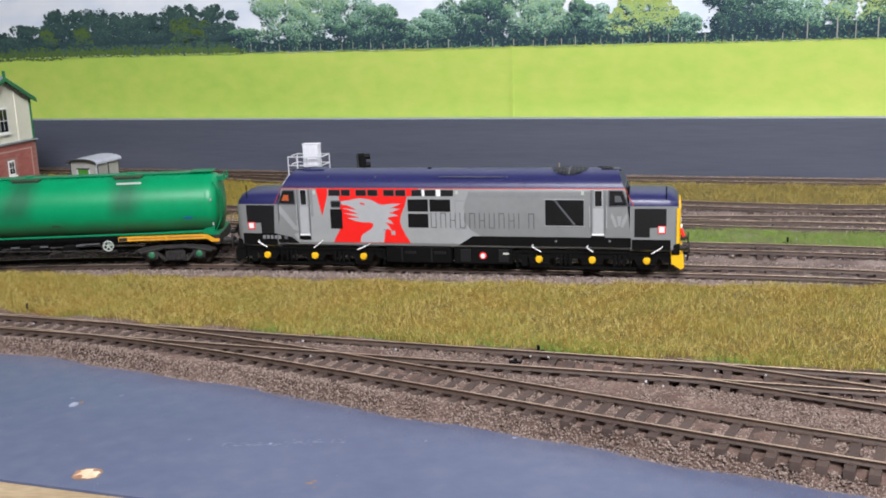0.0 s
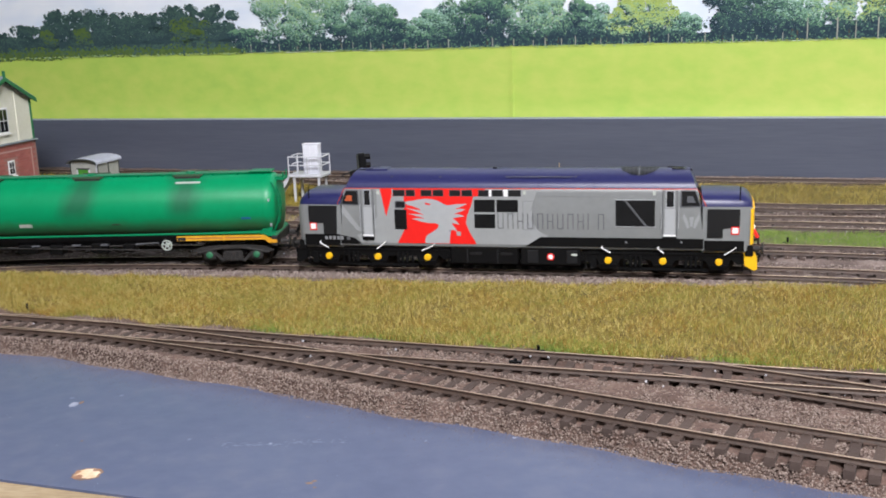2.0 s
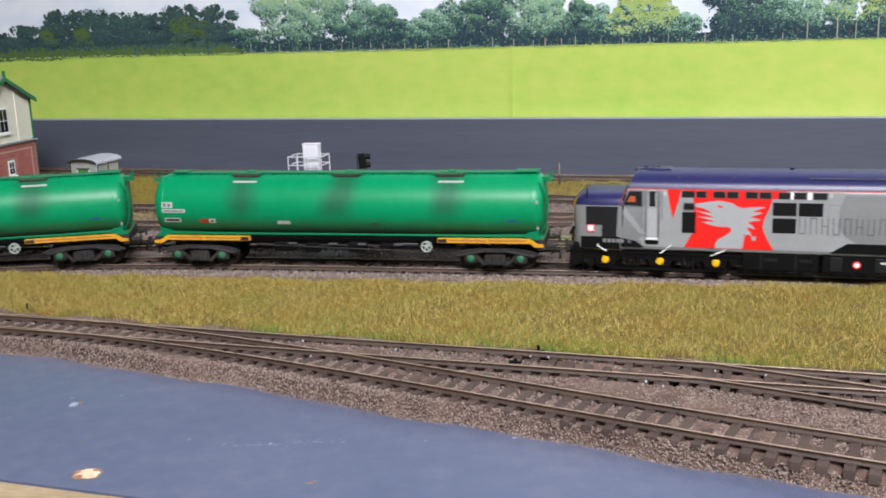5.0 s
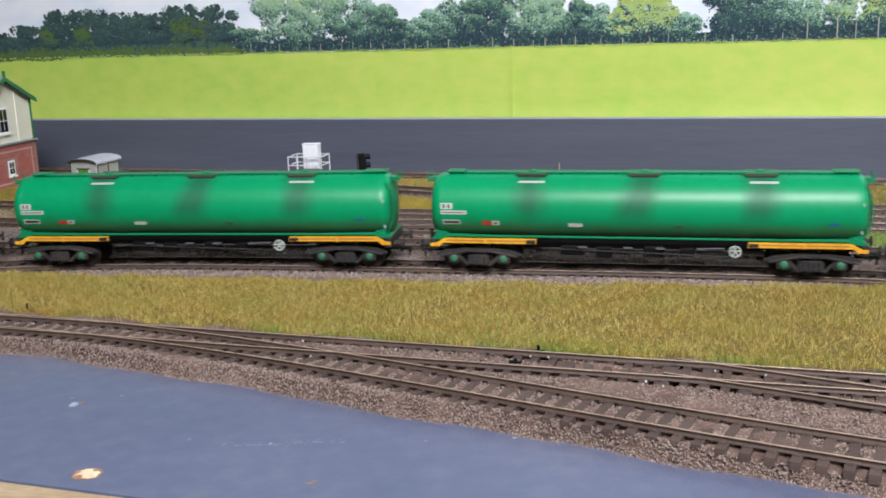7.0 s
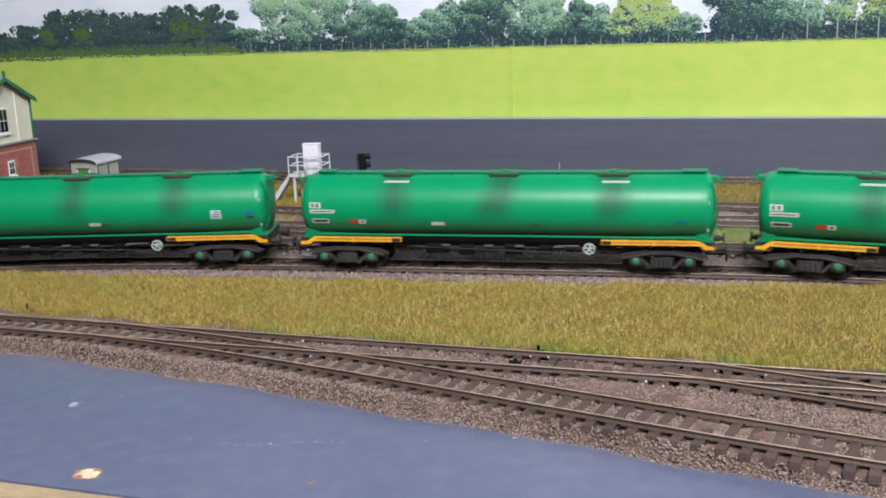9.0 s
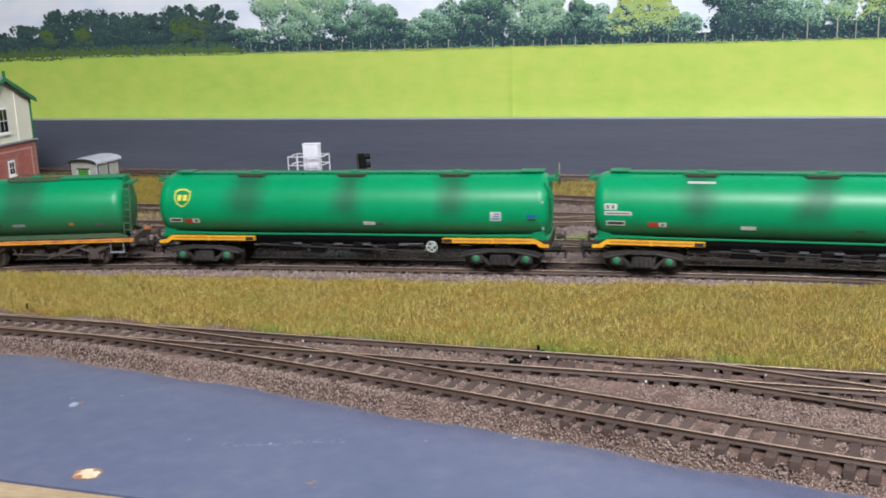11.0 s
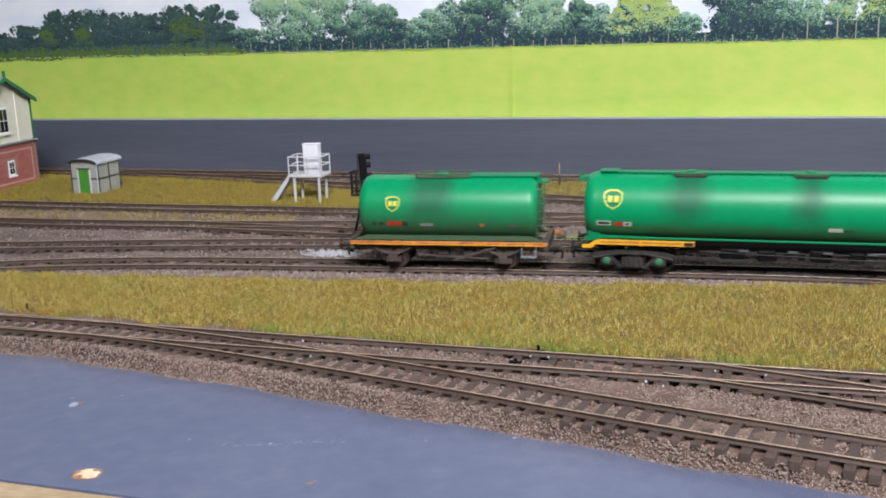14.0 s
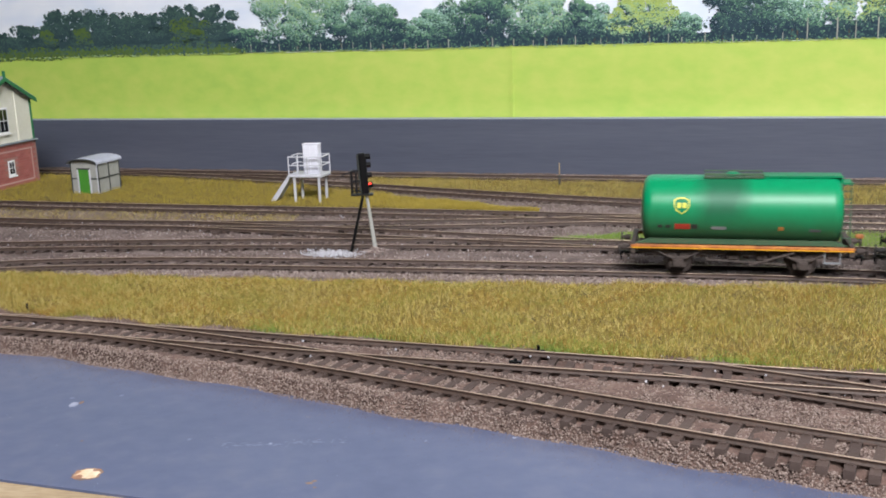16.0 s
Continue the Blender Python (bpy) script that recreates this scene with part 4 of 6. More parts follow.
        mark("cab_bulkhead", [tuple(c + Vector((-1.0 if c.x < 0 else 0.5, -0.3)) + (Vector(p) - c) * 0.42) for p in q], M_ORANGE if c.x < 0 else M_LETTER, 0.3, "orange cab interior seen through glass" if c.x < 0 else "", rim)
    for q in ([(-92, 46), (-94.6, 36.2)], [(92, 46), (94.6, 36.2)]):
        part("cab_edge_stripe", rod((q[0][0] * 0.985, -17.75, 44.6), (q[1][0], -17.75, q[1][1]), 0.18), M_STRIPE, body, "thin red cab edge line")
    # nose side panels
    mark("nose_panel", [(-111.0, 35.4), (-95.0, 35.4), (-95.8, 20.0), (-103.0, 20.0), (-103.0, 26.0), (-111.0, 26.0)], M_GRILLE, 0.1, "black nose side panel")
    mark("nose_panel", [(95.2, 34.8), (110.8, 34.8), (110.8, 26.0), (102.8, 25.0), (102.8, 20.4), (95.2, 20.4)], M_GRILLE, 0.1, "black nose side panel")
    mark("nose_skirt", rect(-113.6, -94, 13.8, 20.0), M_BLACK, 0.1)
    mark("nose_skirt", rect(94, 113.0, 13.8, 19.0), M_BLACK, 0.1)
    for x in (-108.6, 108.6):
        lab = mark("warning_square", rect(x - 1.9, x + 1.9, 22.2, 26.2), M_RED, 0.16, "white square label with red border")
        mark("label_face", rect(x - 1.4, x + 1.4, 22.8, 25.7), M_WHITE, 0.22, parent=lab)
    for x in (-101.6, -99.4, -97.2, -95.0, -92.8):
        mark("number_bar", rect(x - 0.75, x + 0.75, 17.1, 19.0), M_MIDGREY, 0.18)
    mark("data_panel", rect(-90.2, -88.4, 17.0, 18.6), M_LETTER, 0.18)
    # lettering block: plain outlines in a row
    for i in range(11):
        x0 = -9.0 + i * 5.1
        w = 2.2 if i != 9 else 0.3
        g = mark("mark_bar", rect(x0, x0 + 0.42, 24.0, 32.0), M_LETTER, 0.14)
        if w > 1:
            mark("mark_bar", rect(x0 + w + 0.4, x0 + w + 0.82, 24.0, 32.0), M_LETTER, 0.14)
            mark("mark_bar", rect(x0, x0 + w + 0.8, (24.0, 31.6, 27.8)[i % 3], (24.4, 32.0, 28.2)[i % 3]), M_LETTER, 0.15)
    for s in (-1, 1):
        mark("wing_mark", [(87.6 + s * 0.9, 25.5), (87.6 + s * 2.0, 25.0), (87.6 + s * 4.2, 30.4), (87.6 + s * 3.6, 32.6), (87.6 + s * 1.6, 28.6)], M_FLASH, 0.1, "faint pale wing emblem")
    mark("wing_mark", [(86.6, 30.8), (88.8, 30.8), (88.2, 26.0), (87.2, 26.0)], M_FLASH, 0.1)
    for x, z in ((5.0, 42.8), (69.5, 42.6), (-72.0, 42.6)):
        mark("cable_label", rect(x - 0.7, x + 0.7, z - 1.0, z + 0.8), M_LABEL, 0.2)
    for x, z in ((33.0, 21.6), (56.0, 17.6), (83.0, 18.0), (-34.0, 22.5)):
        mark("data_label", rect(x - 0.5, x + 0.5, z - 0.5, z + 0.5), M_MIDGREY, 0.2)
    # a hatch and two shut lines pressed into the body side
    for q in (rect(4.0, 10.0, 38.2, 38.5), rect(4.0, 10.0, 23.4, 23.7), rect(4.0, 4.25, 23.4, 38.5), rect(9.75, 10.0, 23.4, 38.5), rect(12.0, 73.0, 40.9, 41.1), rect(-30.6, -28.4, 20.0, 22.2)):
        mark("shut_line", q, M_FLASH if q[1][0] - q[0][0] < 3 and q[0][0] < 0 else M_MIDGREY, 0.13)
    # roof detail
    def over(y):
        return float(np.interp(abs(y), [q[0] for q in roof[::-1]], [q[1] for q in roof[::-1]]))

    bm = bmesh.new()
    rows = [[bm.verts.new((62 + r * math.cos(k * math.pi / 18), r * 1.2 * math.sin(k * math.pi / 18), over(r * 1.2 * math.sin(k * math.pi / 18)) + 0.2)) for k in range(36)] for r in (9.5, 8.0, 6.0, 4.0, 1.6)]
    for p, q in zip(rows, rows[1:]):
        for k in range(36):
            bm.faces.new((p[k], p[(k + 1) % 36], q[(k + 1) % 36], q[k]))
    bm.faces.new(rows[-1])
    fan = part("fan_grille", bm, M_GRILLE, rf, "round dark radiator fan grille")
    for k in range(9):
        x = 54.6 + k * 1.85
        y = 1.2 * math.sqrt(max(1.0, 9.5 ** 2 - (x - 62) ** 2))
        bm = bmesh.new()
        for i in range(12):
            y0, y1 = -y + 2 * y * i / 12, -y + 2 * y * (i + 1) / 12
            rod((x, y0, over(y0) + 0.35), (x, y1, over(y1) + 0.35), 0.22 if k != 4 else 0.5, bm, 4)
        part("fan_bar", bm, M_LETTER if k == 4 else M_BLACK, fan)
    for x in (-58, -20, 12, 40):
        part("roof_seam", _band(roof, x, 0.5), M_BLUE, rf)
    part("roof_rail", rod((-5, -13.9, 50.2), (29, -13.9, 50.2), 0.25, seg=6), M_LETTER, rf)
    for x in (-44, -33, -2, 24, 33):
        part("roof_bolt_strip", box(x, x + 4.6, -15.0, -14.2, 47.9, 48.7, bevel=0.15), M_BLUE, rf)
    for x in (-66, -40, 8, 30):
        part("lifting_eye", box(x, x + 1.0, -12.9, -12.0, 49.4, 50.4, bevel=0.2), M_LETTER, rf)
    part("exhaust", box(-13.6, -11.6, -1.4, 1.4, 52.3, 53.2, bevel=0.3), M_BLACK, rf)
    part("roof_hatch", box(78, 84, -3, 3, 52.0, 53.0, bevel=0.4), M_BLACK, rf)
    part("roof_hatch", box(-82, -70, -5, 5, 51.7, 52.9, bevel=0.4), M_BLUE, rf)
    # underframe: tanks and boxes between the bogies
    part("underframe", box(-112, 112, -13.5, 13.5, 10.2, 14.0), M_BLACK, veh, "black underframe")
    t1 = part("fuel_tank", box(-34.8, 1.2, -16.2, 16.2, 4.6, 13.8, bevel=0.7), M_BLACK, veh, "black fuel tank")
    t2 = part("battery_box", box(2.2, 33.6, -16.4, 16.4, 4.6, 14.2, bevel=0.7), M_BLACK, veh, "black battery box")
    for x in (-24, -8):
        part("tank_label", box(x, x + 6, -16.5, -16.0, 9.6, 11.0), M_GRILLE, t1)
        part("tank_strap", box(x - 2, x - 1.2, -16.6, -16, 5, 13.6), M_GRILLE, t1)
    dial = part("fuel_gauge", turned([(-16.7, 1.9), (-16.3, 1.9)], "y", 20, at=(17.9, 0, 9.2)), M_RED, t2, "round white dial with red rim")
    part("dial_face", turned([(-16.9, 1.25), (-16.5, 1.25)], "y", 20, at=(17.9, 0, 9.2)), M_WHITE, dial)
    for x in (6, 26):
        part("box_door", box(x, x + 5.5, -16.75, -16.2, 5.8, 12.6, bevel=0.2), M_GRILLE, t2)
    part("box_label", box(28.5, 31.5, -16.95, -16.2, 10, 11), M_LABEL, t2)
    for c in (-74.15, 74.15):
        bog = part("bogie", _bogie_frame(c), M_BLACK, veh, "black three-axle bogie with spring gear", 30)
        for s in (-1, 1):
            part("bogie_step", box(c - 36, c - 33, s * 15.2, s * 16.4, 4.0, 10), M_BLACK, bog)
        for i, dx in enumerate((-27.2, 0, 27.2)):
            for s in (-1, 1):
                part("axlebox", turned([(s * 15.2, 1.9), (s * 16.2, 1.9), (s * 16.5, 1.75), (s * 16.9, 1.6), (s * 17.0, 1.1)], "y", 18, at=(c + dx, 0, 7.7)), M_YELLOW, bog, "round yellow axlebox cover", 40)
            WHEELS.append((wheelset(bog, c + dx, 7.5, M_TYRE, True), 7.5, veh))
        for dx, dz in ((-13.6, 0), (13.6, 0)):
            for k in (-2.4, 0, 2.4):
                part("spring", turned([(z, 0.9 if i % 2 else 0.8) for i, z in enumerate(np.linspace(4.6, 10.4, 9))], "z", 10, at=(c + dx + k, -15.6, 0)), M_BLACK, bog)
    for x0, z0, x1, z1 in ((-105.4, 15.4, -100.6, 12.4), (-73.8, 12.4, -69.4, 15.8), (-49.6, 11.8, -43.4, 14.4), (43.6, 14.8, 48.2, 12.0), (71.4, 14.8, 74.6, 12.2), (103.6, 11.8, 108.4, 14.8)):
        bm = rod((x0, -18.1, z0), (x1, -17.6, z1), 0.34, seg=6)
        rod((x0, -18.1, z0) if z0 > z1 else (x1, -17.6, z1), ((x0 if z0 > z1 else x1) + 0.8, -18.1, max(z0, z1) + 0.9), 0.3, bm, 6)
        part("sand_pipe", bm, M_WHITE, veh, "white painted sand pipe")
    return veh


def _band(section, x, w):
    bm = bmesh.new()
    ring = [(-y, z) for y, z in section] + [(y, z) for y, z in section[::-1] if y > 0]
    rows = [[bm.verts.new((x + k, y * 1.006, z + 0.18)) for y, z in ring] for k in (-w / 2, w / 2)]
    for i in range(len(ring) - 1):
        bm.faces.new((rows[0][i], rows[0][i + 1], rows[1][i + 1], rows[1][i]))
    return bm


def _bogie_frame(c):
    bm = bmesh.new()
    side = [(-41, 11.5), (-41, 7.5), (-36, 6.5), (-33, 9.2), (-31, 3.6), (-23, 3.6), (-21, 8.2), (-6, 8.2), (-4, 3.6), (4, 3.6), (6, 8.2), (21, 8.2), (23, 3.6), (31, 3.6), (33, 9.2), (36, 6.5), (41, 7.5), (41, 11.5), (34, 12.8), (-34, 12.8)]
    for s in (-1, 1):
        plate([(c + x, z) for x, z in side], s * 14.2, s * 15.4, bm)
        box(c - 22, c + 22, s * 14.4, s * 16.0, 3.0, 4.0, bm)
        box(c - 39, c + 39, s * 15.2, s * 16.0, 10.9, 11.8, bm)
        for x in (-27.2, 0, 27.2):
            box(c + x - 4.6, c + x + 4.6, s * 15.2, s * 16.1, 5.0, 6.0, bm)
            box(c + x - 0.8, c + x + 0.8, s * 15.2, s * 16.2, 9.4, 12.4, bm)
        for x in (-38.5, 38.5, -19, 19):
            rod((c + x, s * 15.8, 3.4), (c + x, s * 15.8, 11), 0.5, bm, 6)
    box(c - 38, c + 38, -6, 6, 6, 12.5, bm)
    return bm


def _barrel(half, knuckle, r, z, seg=56):
    rows = []
    for i in range(9):
        a = math.pi / 2 * i / 8
        rows.append((-(half - knuckle) - knuckle * math.sin(math.pi / 2 - a), r - 4.2 + 4.2 * math.sin(a) if i else r - 4.4))
    rows = [(-half - 1.2, 2.0), (-half - 0.9, r * 0.45)] + rows
    rows += [(-x, q) for x, q in rows[::-1]]
    return turned(rows, "x", seg, at=(0, 0, z))


def label_on(parent, name, x0, x1, z0, z1, m, r, zc, lift=0.12, label=""):
    """A painted panel that follows the barrel's curve on its front side."""
    bm = bmesh.new()
    n = 5
    rows = []
    for k in (lift, -0.25):
        row = []
        for i in range(n + 1):
            z = z0 + (z1 - z0) * i / n
            y = -math.sqrt(max(0.01, (r + k) ** 2 - (z - zc) ** 2))
            row.append((bm.verts.new((x0, y, z)), bm.verts.new((x1, y, z))))
        rows.append(row)
    out = rows[0]
    for i in range(n):
        bm.faces.new((out[i][0], out[i][1], out[i + 1][1], out[i + 1][0]))
        for e in (0, 1):
            bm.faces.new((out[i][e], out[i + 1][e], rows[1][i + 1][e], rows[1][i][e]))
    for i in (0, n):
        bm.faces.new((out[i][0], out[i][1], rows[1][i][1], rows[1][i][0]))
    bmesh.ops.recalc_face_normals(bm, faces=bm.faces)
    return part(name, bm, m, parent, label)


def shield_on(parent, x, z, w, h, r, zc):
    """A yellow-edged green shield with two yellow blocks."""
    def outline(k):
        pts = [(-0.5, 0.36), (-0.22, 0.5), (0.22, 0.5), (0.5, 0.36), (0.5, 0.0), (0.34, -0.3), (0, -0.5), (-0.34, -0.3), (-0.5, 0.0)]
        return [(x + a * w * k, z + b * h * k) for a, b in pts]

    def skin(name, pts, m, lift, par):
        bm = bmesh.new()
        f = bm.faces.new([bm.verts.new((a, 0, b)) for a, b in pts])
        bmesh.ops.triangulate(bm, faces=[f])
        bmesh.ops.subdivide_edges(bm, edges=bm.edges[:], cuts=1)
        for v in bm.verts:
            v.co.y = -math.sqrt((r + lift) ** 2 - (v.co.z - zc) ** 2)
        bm.normal_update()
        for f in bm.faces:
            if f.normal.y > 0:
                f.normal_flip()
        return part(name, bm, m, par)

    s = skin("shield", outline(1.0), M_SHIELDYELLOW, 0.12, parent)
    tagged(s, "yellow-bordered green shield emblem")
    skin("shield_field", outline(0.84), M_GREEN, 0.2, s)
    for dx in (-0.17, 0.17):
        skin("shield_block", [(x + (dx - 0.13) * w, z - 0.12 * h), (x + (dx + 0.13) * w, z - 0.12 * h), (x + (dx + 0.15) * w, z + 0.2 * h), (x + (dx - 0.11) * w, z + 0.2 * h)], M_SHIELDYELLOW, 0.3, s)


TANK_R, TANK_Z = 17.6, 32.9


def hatch_platform(veh, x, half, z):
    bm = box(x - half, x + half, -7.4, 7.4, z, z + 0.7)
    for s in (-1, 1):
        rod((x - half, s * 7.4, z + 0.9), (x + half, s * 7.4, z + 0.9), 0.35, bm, 6)
    for k in range(5):
        q = x - half + (k + 0.5) * 2 * half / 5
        box(q - 0.3, q + 0.3, -5.4, 5.4, z + 0.7, z + 1.0, bm)
    p = part("hatch_platform", bm, M_CRADLE, veh, "dull green open hatch platform on the barrel top")
    part("hatch_lid", turned([(z + 0.6, 2.6), (z + 1.5, 2.6), (z + 1.8, 1.8)], "z", 16, at=(x, 0, 0)), M_GREEN, p)
    for s in (-1, 1):
        part("platform_bracket", box(x - half + 1, x + half - 1, s * 6.6, s * 7.2, z - 1.6, z), M_FRAME, p)


def ladder(veh, x, y0, z0, z1, m, lean=0.0):
    bm = bmesh.new()
    for s in (-2.0, 2.0):
        rod((x + s, y0, z0), (x + s, y0 + lean, z1), 0.35, bm, 6)
    n = int((z1 - z0) / 3.4)
    for i in range(1, n):
        k = i / n
        rod((x - 2, y0 + lean * k, z0 + (z1 - z0) * k), (x + 2, y0 + lean * k, z0 + (z1 - z0) * k), 0.28, bm, 5)
    part("ladder", bm, m, veh, "end ladder")


def bogie_tank(look_label, bp, paint, label):
    veh = thing("tank_wagon", label, "tank wagon", "bogie tank wagons in the train")
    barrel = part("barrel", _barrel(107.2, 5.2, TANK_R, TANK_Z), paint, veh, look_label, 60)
    for x in (-101.6, 101.6):
        part("barrel_seam", turned([(x - 0.3, TANK_R), (x, TANK_R + 0.16), (x + 0.3, TANK_R)], "x", 48, at=(0, 0, TANK_Z)), paint, barrel, "", 60)
    for s in (-1, 1):
        part("side_rail", box(-105, 105, s * 14.0, s * 15.4, 18.9, 19.9, bevel=0.2), M_GREEN, veh, "thin green rail along the barrel foot")
        for e in (-1, 1):
            pts = [(e * 107.8, 14.0), (e * 107.8, 15.6), (e * 104.2, 15.9), (e * 100.6, 18.2), (e * 52.2, 18.2), (e * 52.2, 15.9), (e * 101.0, 15.9), (e * 103.0, 14.0)]
            sb = part("solebar", plate(pts, s * 14.6, s * 17.0), M_SOLEBAR, veh, "yellow ochre solebar with a brown band")
            # Browner strip along the upper part of the solebar.
            part("brown_band", box(e * 58.0, e * 99.0, s * 16.95, s * 17.1, 16.9, 17.7), M_BROWN_OCHRE, sb, "brown band along the solebar")
            part("solebar_plate", box(e * 52.6, e * 57.2, s * 16.9, s * 17.25, 16.2, 17.9), M_FRAME, sb)
            part("solebar_rib", box(e * 78.0, e * 79.0, s * 16.9, s * 17.3, 15.7, 18.3), M_SOLEBAR, sb)
            part("barrel_cradle", plate([(e * 104.6, 18.4), (e * 60, 18.4), (e * 60, 19.4), (e * 98, 20.2), (e * 105.4, 22.5)], s * 12.8, s * 14.4), M_GREEN, veh)
    for e in (-1, 1):
        part("headstock", box(e * 104.6, e * 108.0, -16.6, 16.6, 12.2, 17.8, bevel=0.4), M_FRAME, veh, "dark buffer beam")
        part("end_collar", plate([(e * 100, 21.5), (e * 106.4, 18.8), (e * 108.0, 17.4), (e * 103.6, 17.4), (e * 98, 19.0)], -15.6, 15.6), M_GREEN, veh)
        # bracket and lamp iron by the barrel end
        bm = box(e * 100, e * 109.5, -4.6, 4.6, 47.6, 48.4)
        box(e * 106.5, e * 111.2, -5.0, 5.0, 46.4, 47.4, bm)
        rod((e * 110.6, -4.4, 47), (e * 110.6, -4.4, 51.0), 0.4, bm, 6)
        rod((e * 110.6, 4.4, 47), (e * 110.6, 4.4, 51.0), 0.4, bm, 6)
        part("end_platform", bm, M_GREEN, veh, "small green end step")
        if e > 0:
            bm = bmesh.new()
            for y in (-12.2, -7.4):
                last = None
                for i in range(9):
                    z = 18.0 + 29.0 * i / 8
                    q = (109.2 - 4.6 * (abs(z - 33) / 15) ** 2.2, y, z)
                    if last is not None:
                        rod(last, q, 0.38, bm, 6)
                    last = q
            for i in range(9):
                z = 20.6 + 3.1 * i
                x = 109.2 - 4.6 * (abs(z - 33) / 15) ** 2.2
                rod((x, -12.2, z), (x, -7.4, z), 0.3, bm, 5)
            part("ladder", bm, M_GREEN, veh, "green end ladder")
            for z in (37.5, 23.6):
                y = math.sqrt(max(1.0, (TANK_R - 0.5) ** 2 - (z - TANK_Z) ** 2))
                part("end_label", box(104.2, 105.0, -y - 0.5, -y + 0.4, z - 0.8, z + 0.8), M_LIGHTGREY, veh, "small white label plate")
    bm = box(-99, 103, -3.8, 3.8, 50.6, 51.1)
    for k in range(15):
        x = -97 + k * 14.0
        box(x, x + 1.0, -4.4, 4.4, 49.2, 50.6, bm)
    part("walkway", bm, M_GREEN, veh, "green walkway plank along the barrel top")
    part("walkway_end", box(-100.5, -91, -4.6, 4.6, 51.1, 51.7), M_GREEN, veh)
    part("walkway_end", box(92, 104.4, -4.6, 4.6, 51.1, 51.7), M_GREEN, veh)
    for x in (-55.2, 1.6, 58.0):
        hatch_platform(veh, x, 8.0, 50.0)
    # painted panels
    for x in ((-54, 60) if not bp else ()):
        label_on(barrel, "pale_panel", x - 7.6, x + 6.0, 46.7, 47.6, M_PANEL, TANK_R, TANK_Z, label="pale lettering panel")
    if bp:
        shield_on(barrel, -92.3, 39.0, 9.4, 9.6, TANK_R, TANK_Z)
        pl = label_on(barrel, "striped_plate", 77.6, 83.4, 27.8, 32.6, M_LABEL, TANK_R, TANK_Z, label="blue and white striped plate")
        for k in range(3):
            label_on(pl, "plate_stripe", 78.2 + k * 0.8, 82.6, 28.6 + k * 1.3, 29.2 + k * 1.3, M_LABELBLUE, TANK_R, TANK_Z, 0.2)
        label_on(barrel, "blue_plate", 96.4, 101.6, 29.6, 31.2, M_LABELBLUE, TANK_R, TANK_Z)
        label_on(barrel, "black_plate", 97.0, 101.0, 27.9, 29.0, M_LABELBLACK, TANK_R, TANK_Z)
        xs = ((-100.6, -93.4), (-91.6, -87.4), (-87.2, -83.2), (9.6, 16.0))
    else:
        pl = label_on(barrel, "data_panel", -101.6, -95.4, 33.9, 37.0, M_LABEL, TANK_R, TANK_Z, label="pale data panel with dark bars")
        label_on(barrel, "data_panel", -101.6, -88.0, 31.2, 33.2, M_LABEL, TANK_R, TANK_Z, label="pale data panel")
        for k in (0, 2.6):
            label_on(pl, "panel_bar", -100.6 + k, -99.2 + k, 34.4, 36.5, M_LETTER, TANK_R, TANK_Z, 0.2)
        label_on(barrel, "pale_line", -100.8, -89.0, 31.9, 32.5, M_LETTER, TANK_R, TANK_Z, 0.2)
        label_on(barrel, "blue_mark", 89.0, 94.0, 27.4, 28.5, M_LABELBLUE, TANK_R, TANK_Z)
        xs = ((-100.8, -91.4), (-80.0, -75.0), (-74.8, -71.0), (-35.6, -28.4))
    (a, b), (c, d), (e, f), (g, h) = xs
    rim = label_on(barrel, "plate_rim", a, b, 25.7, 28.2, M_LABEL, TANK_R, TANK_Z)
    label_on(rim, "black_plate", a + 0.7, b - 0.7, 26.3, 27.7, M_LABELBLACK, TANK_R, TANK_Z, 0.2)
    label_on(barrel, "red_plate", c, d, 25.4, 27.8, M_LABELRED, TANK_R, TANK_Z, label="red hazard panel")
    q = label_on(barrel, "hazard_plate", e, f, 25.4, 27.8, M_LABEL, TANK_R, TANK_Z)
    label_on(q, "hazard_mark", e + 1.2, f - 1.2, 26.0, 27.2, M_LABELBLACK, TANK_R, TANK_Z, 0.2)
    label_on(barrel, "pale_plate", g, h, 24.9, 26.9, M_LABEL, TANK_R, TANK_Z)
    label_on(barrel, "rust_mark", 16.5, 21.0, 25.4, 26.0, M_FRAME_OLD, TANK_R, TANK_Z)
    # centre underframe with brake gear
    bm = box(-60, 60, -9, -7.4, 12.6, 18.4)
    box(-60, 60, 7.4, 9, 12.6, 18.4, bm)
    box(-104, 104, -4, 4, 12.0, 16.0, bm)
    part("centre_sill", bm, M_BLACK, veh, "dark centre underframe")
    for x0, x1, z0, z1 in ((-40, -28, 9.5, 14.4), (-22, -14, 8.5, 14), (2, 12, 9, 14.6), (20, 27, 9.6, 14.0)):
        part("brake_cylinder", box(x0, x1, -13.0, -6.6, z0, z1, bevel=0.6), M_BLACK, veh)
    for x in (-31, -8, 8, 28):
        part("brake_valve", box(x, x + 4.5, -14.6, -13, 13.6, 14.4), M_LETTER, veh)
    part("brake_rod", rod((-46, -12, 12.8), (46, -12, 12.8), 0.45, seg=6), M_FRAME, veh)
    part("brake_rod", rod((30, -14.4, 14.4), (41, -14.4, 14.6), 0.4, seg=6), M_LETTER, veh)
    part("truss", rod((-50, -13.4, 13.0), (50, -13.4, 10.0), 0.4, seg=6), M_FRAME, veh)
    # hand brake wheel
    bm = bmesh.new()
    last = None
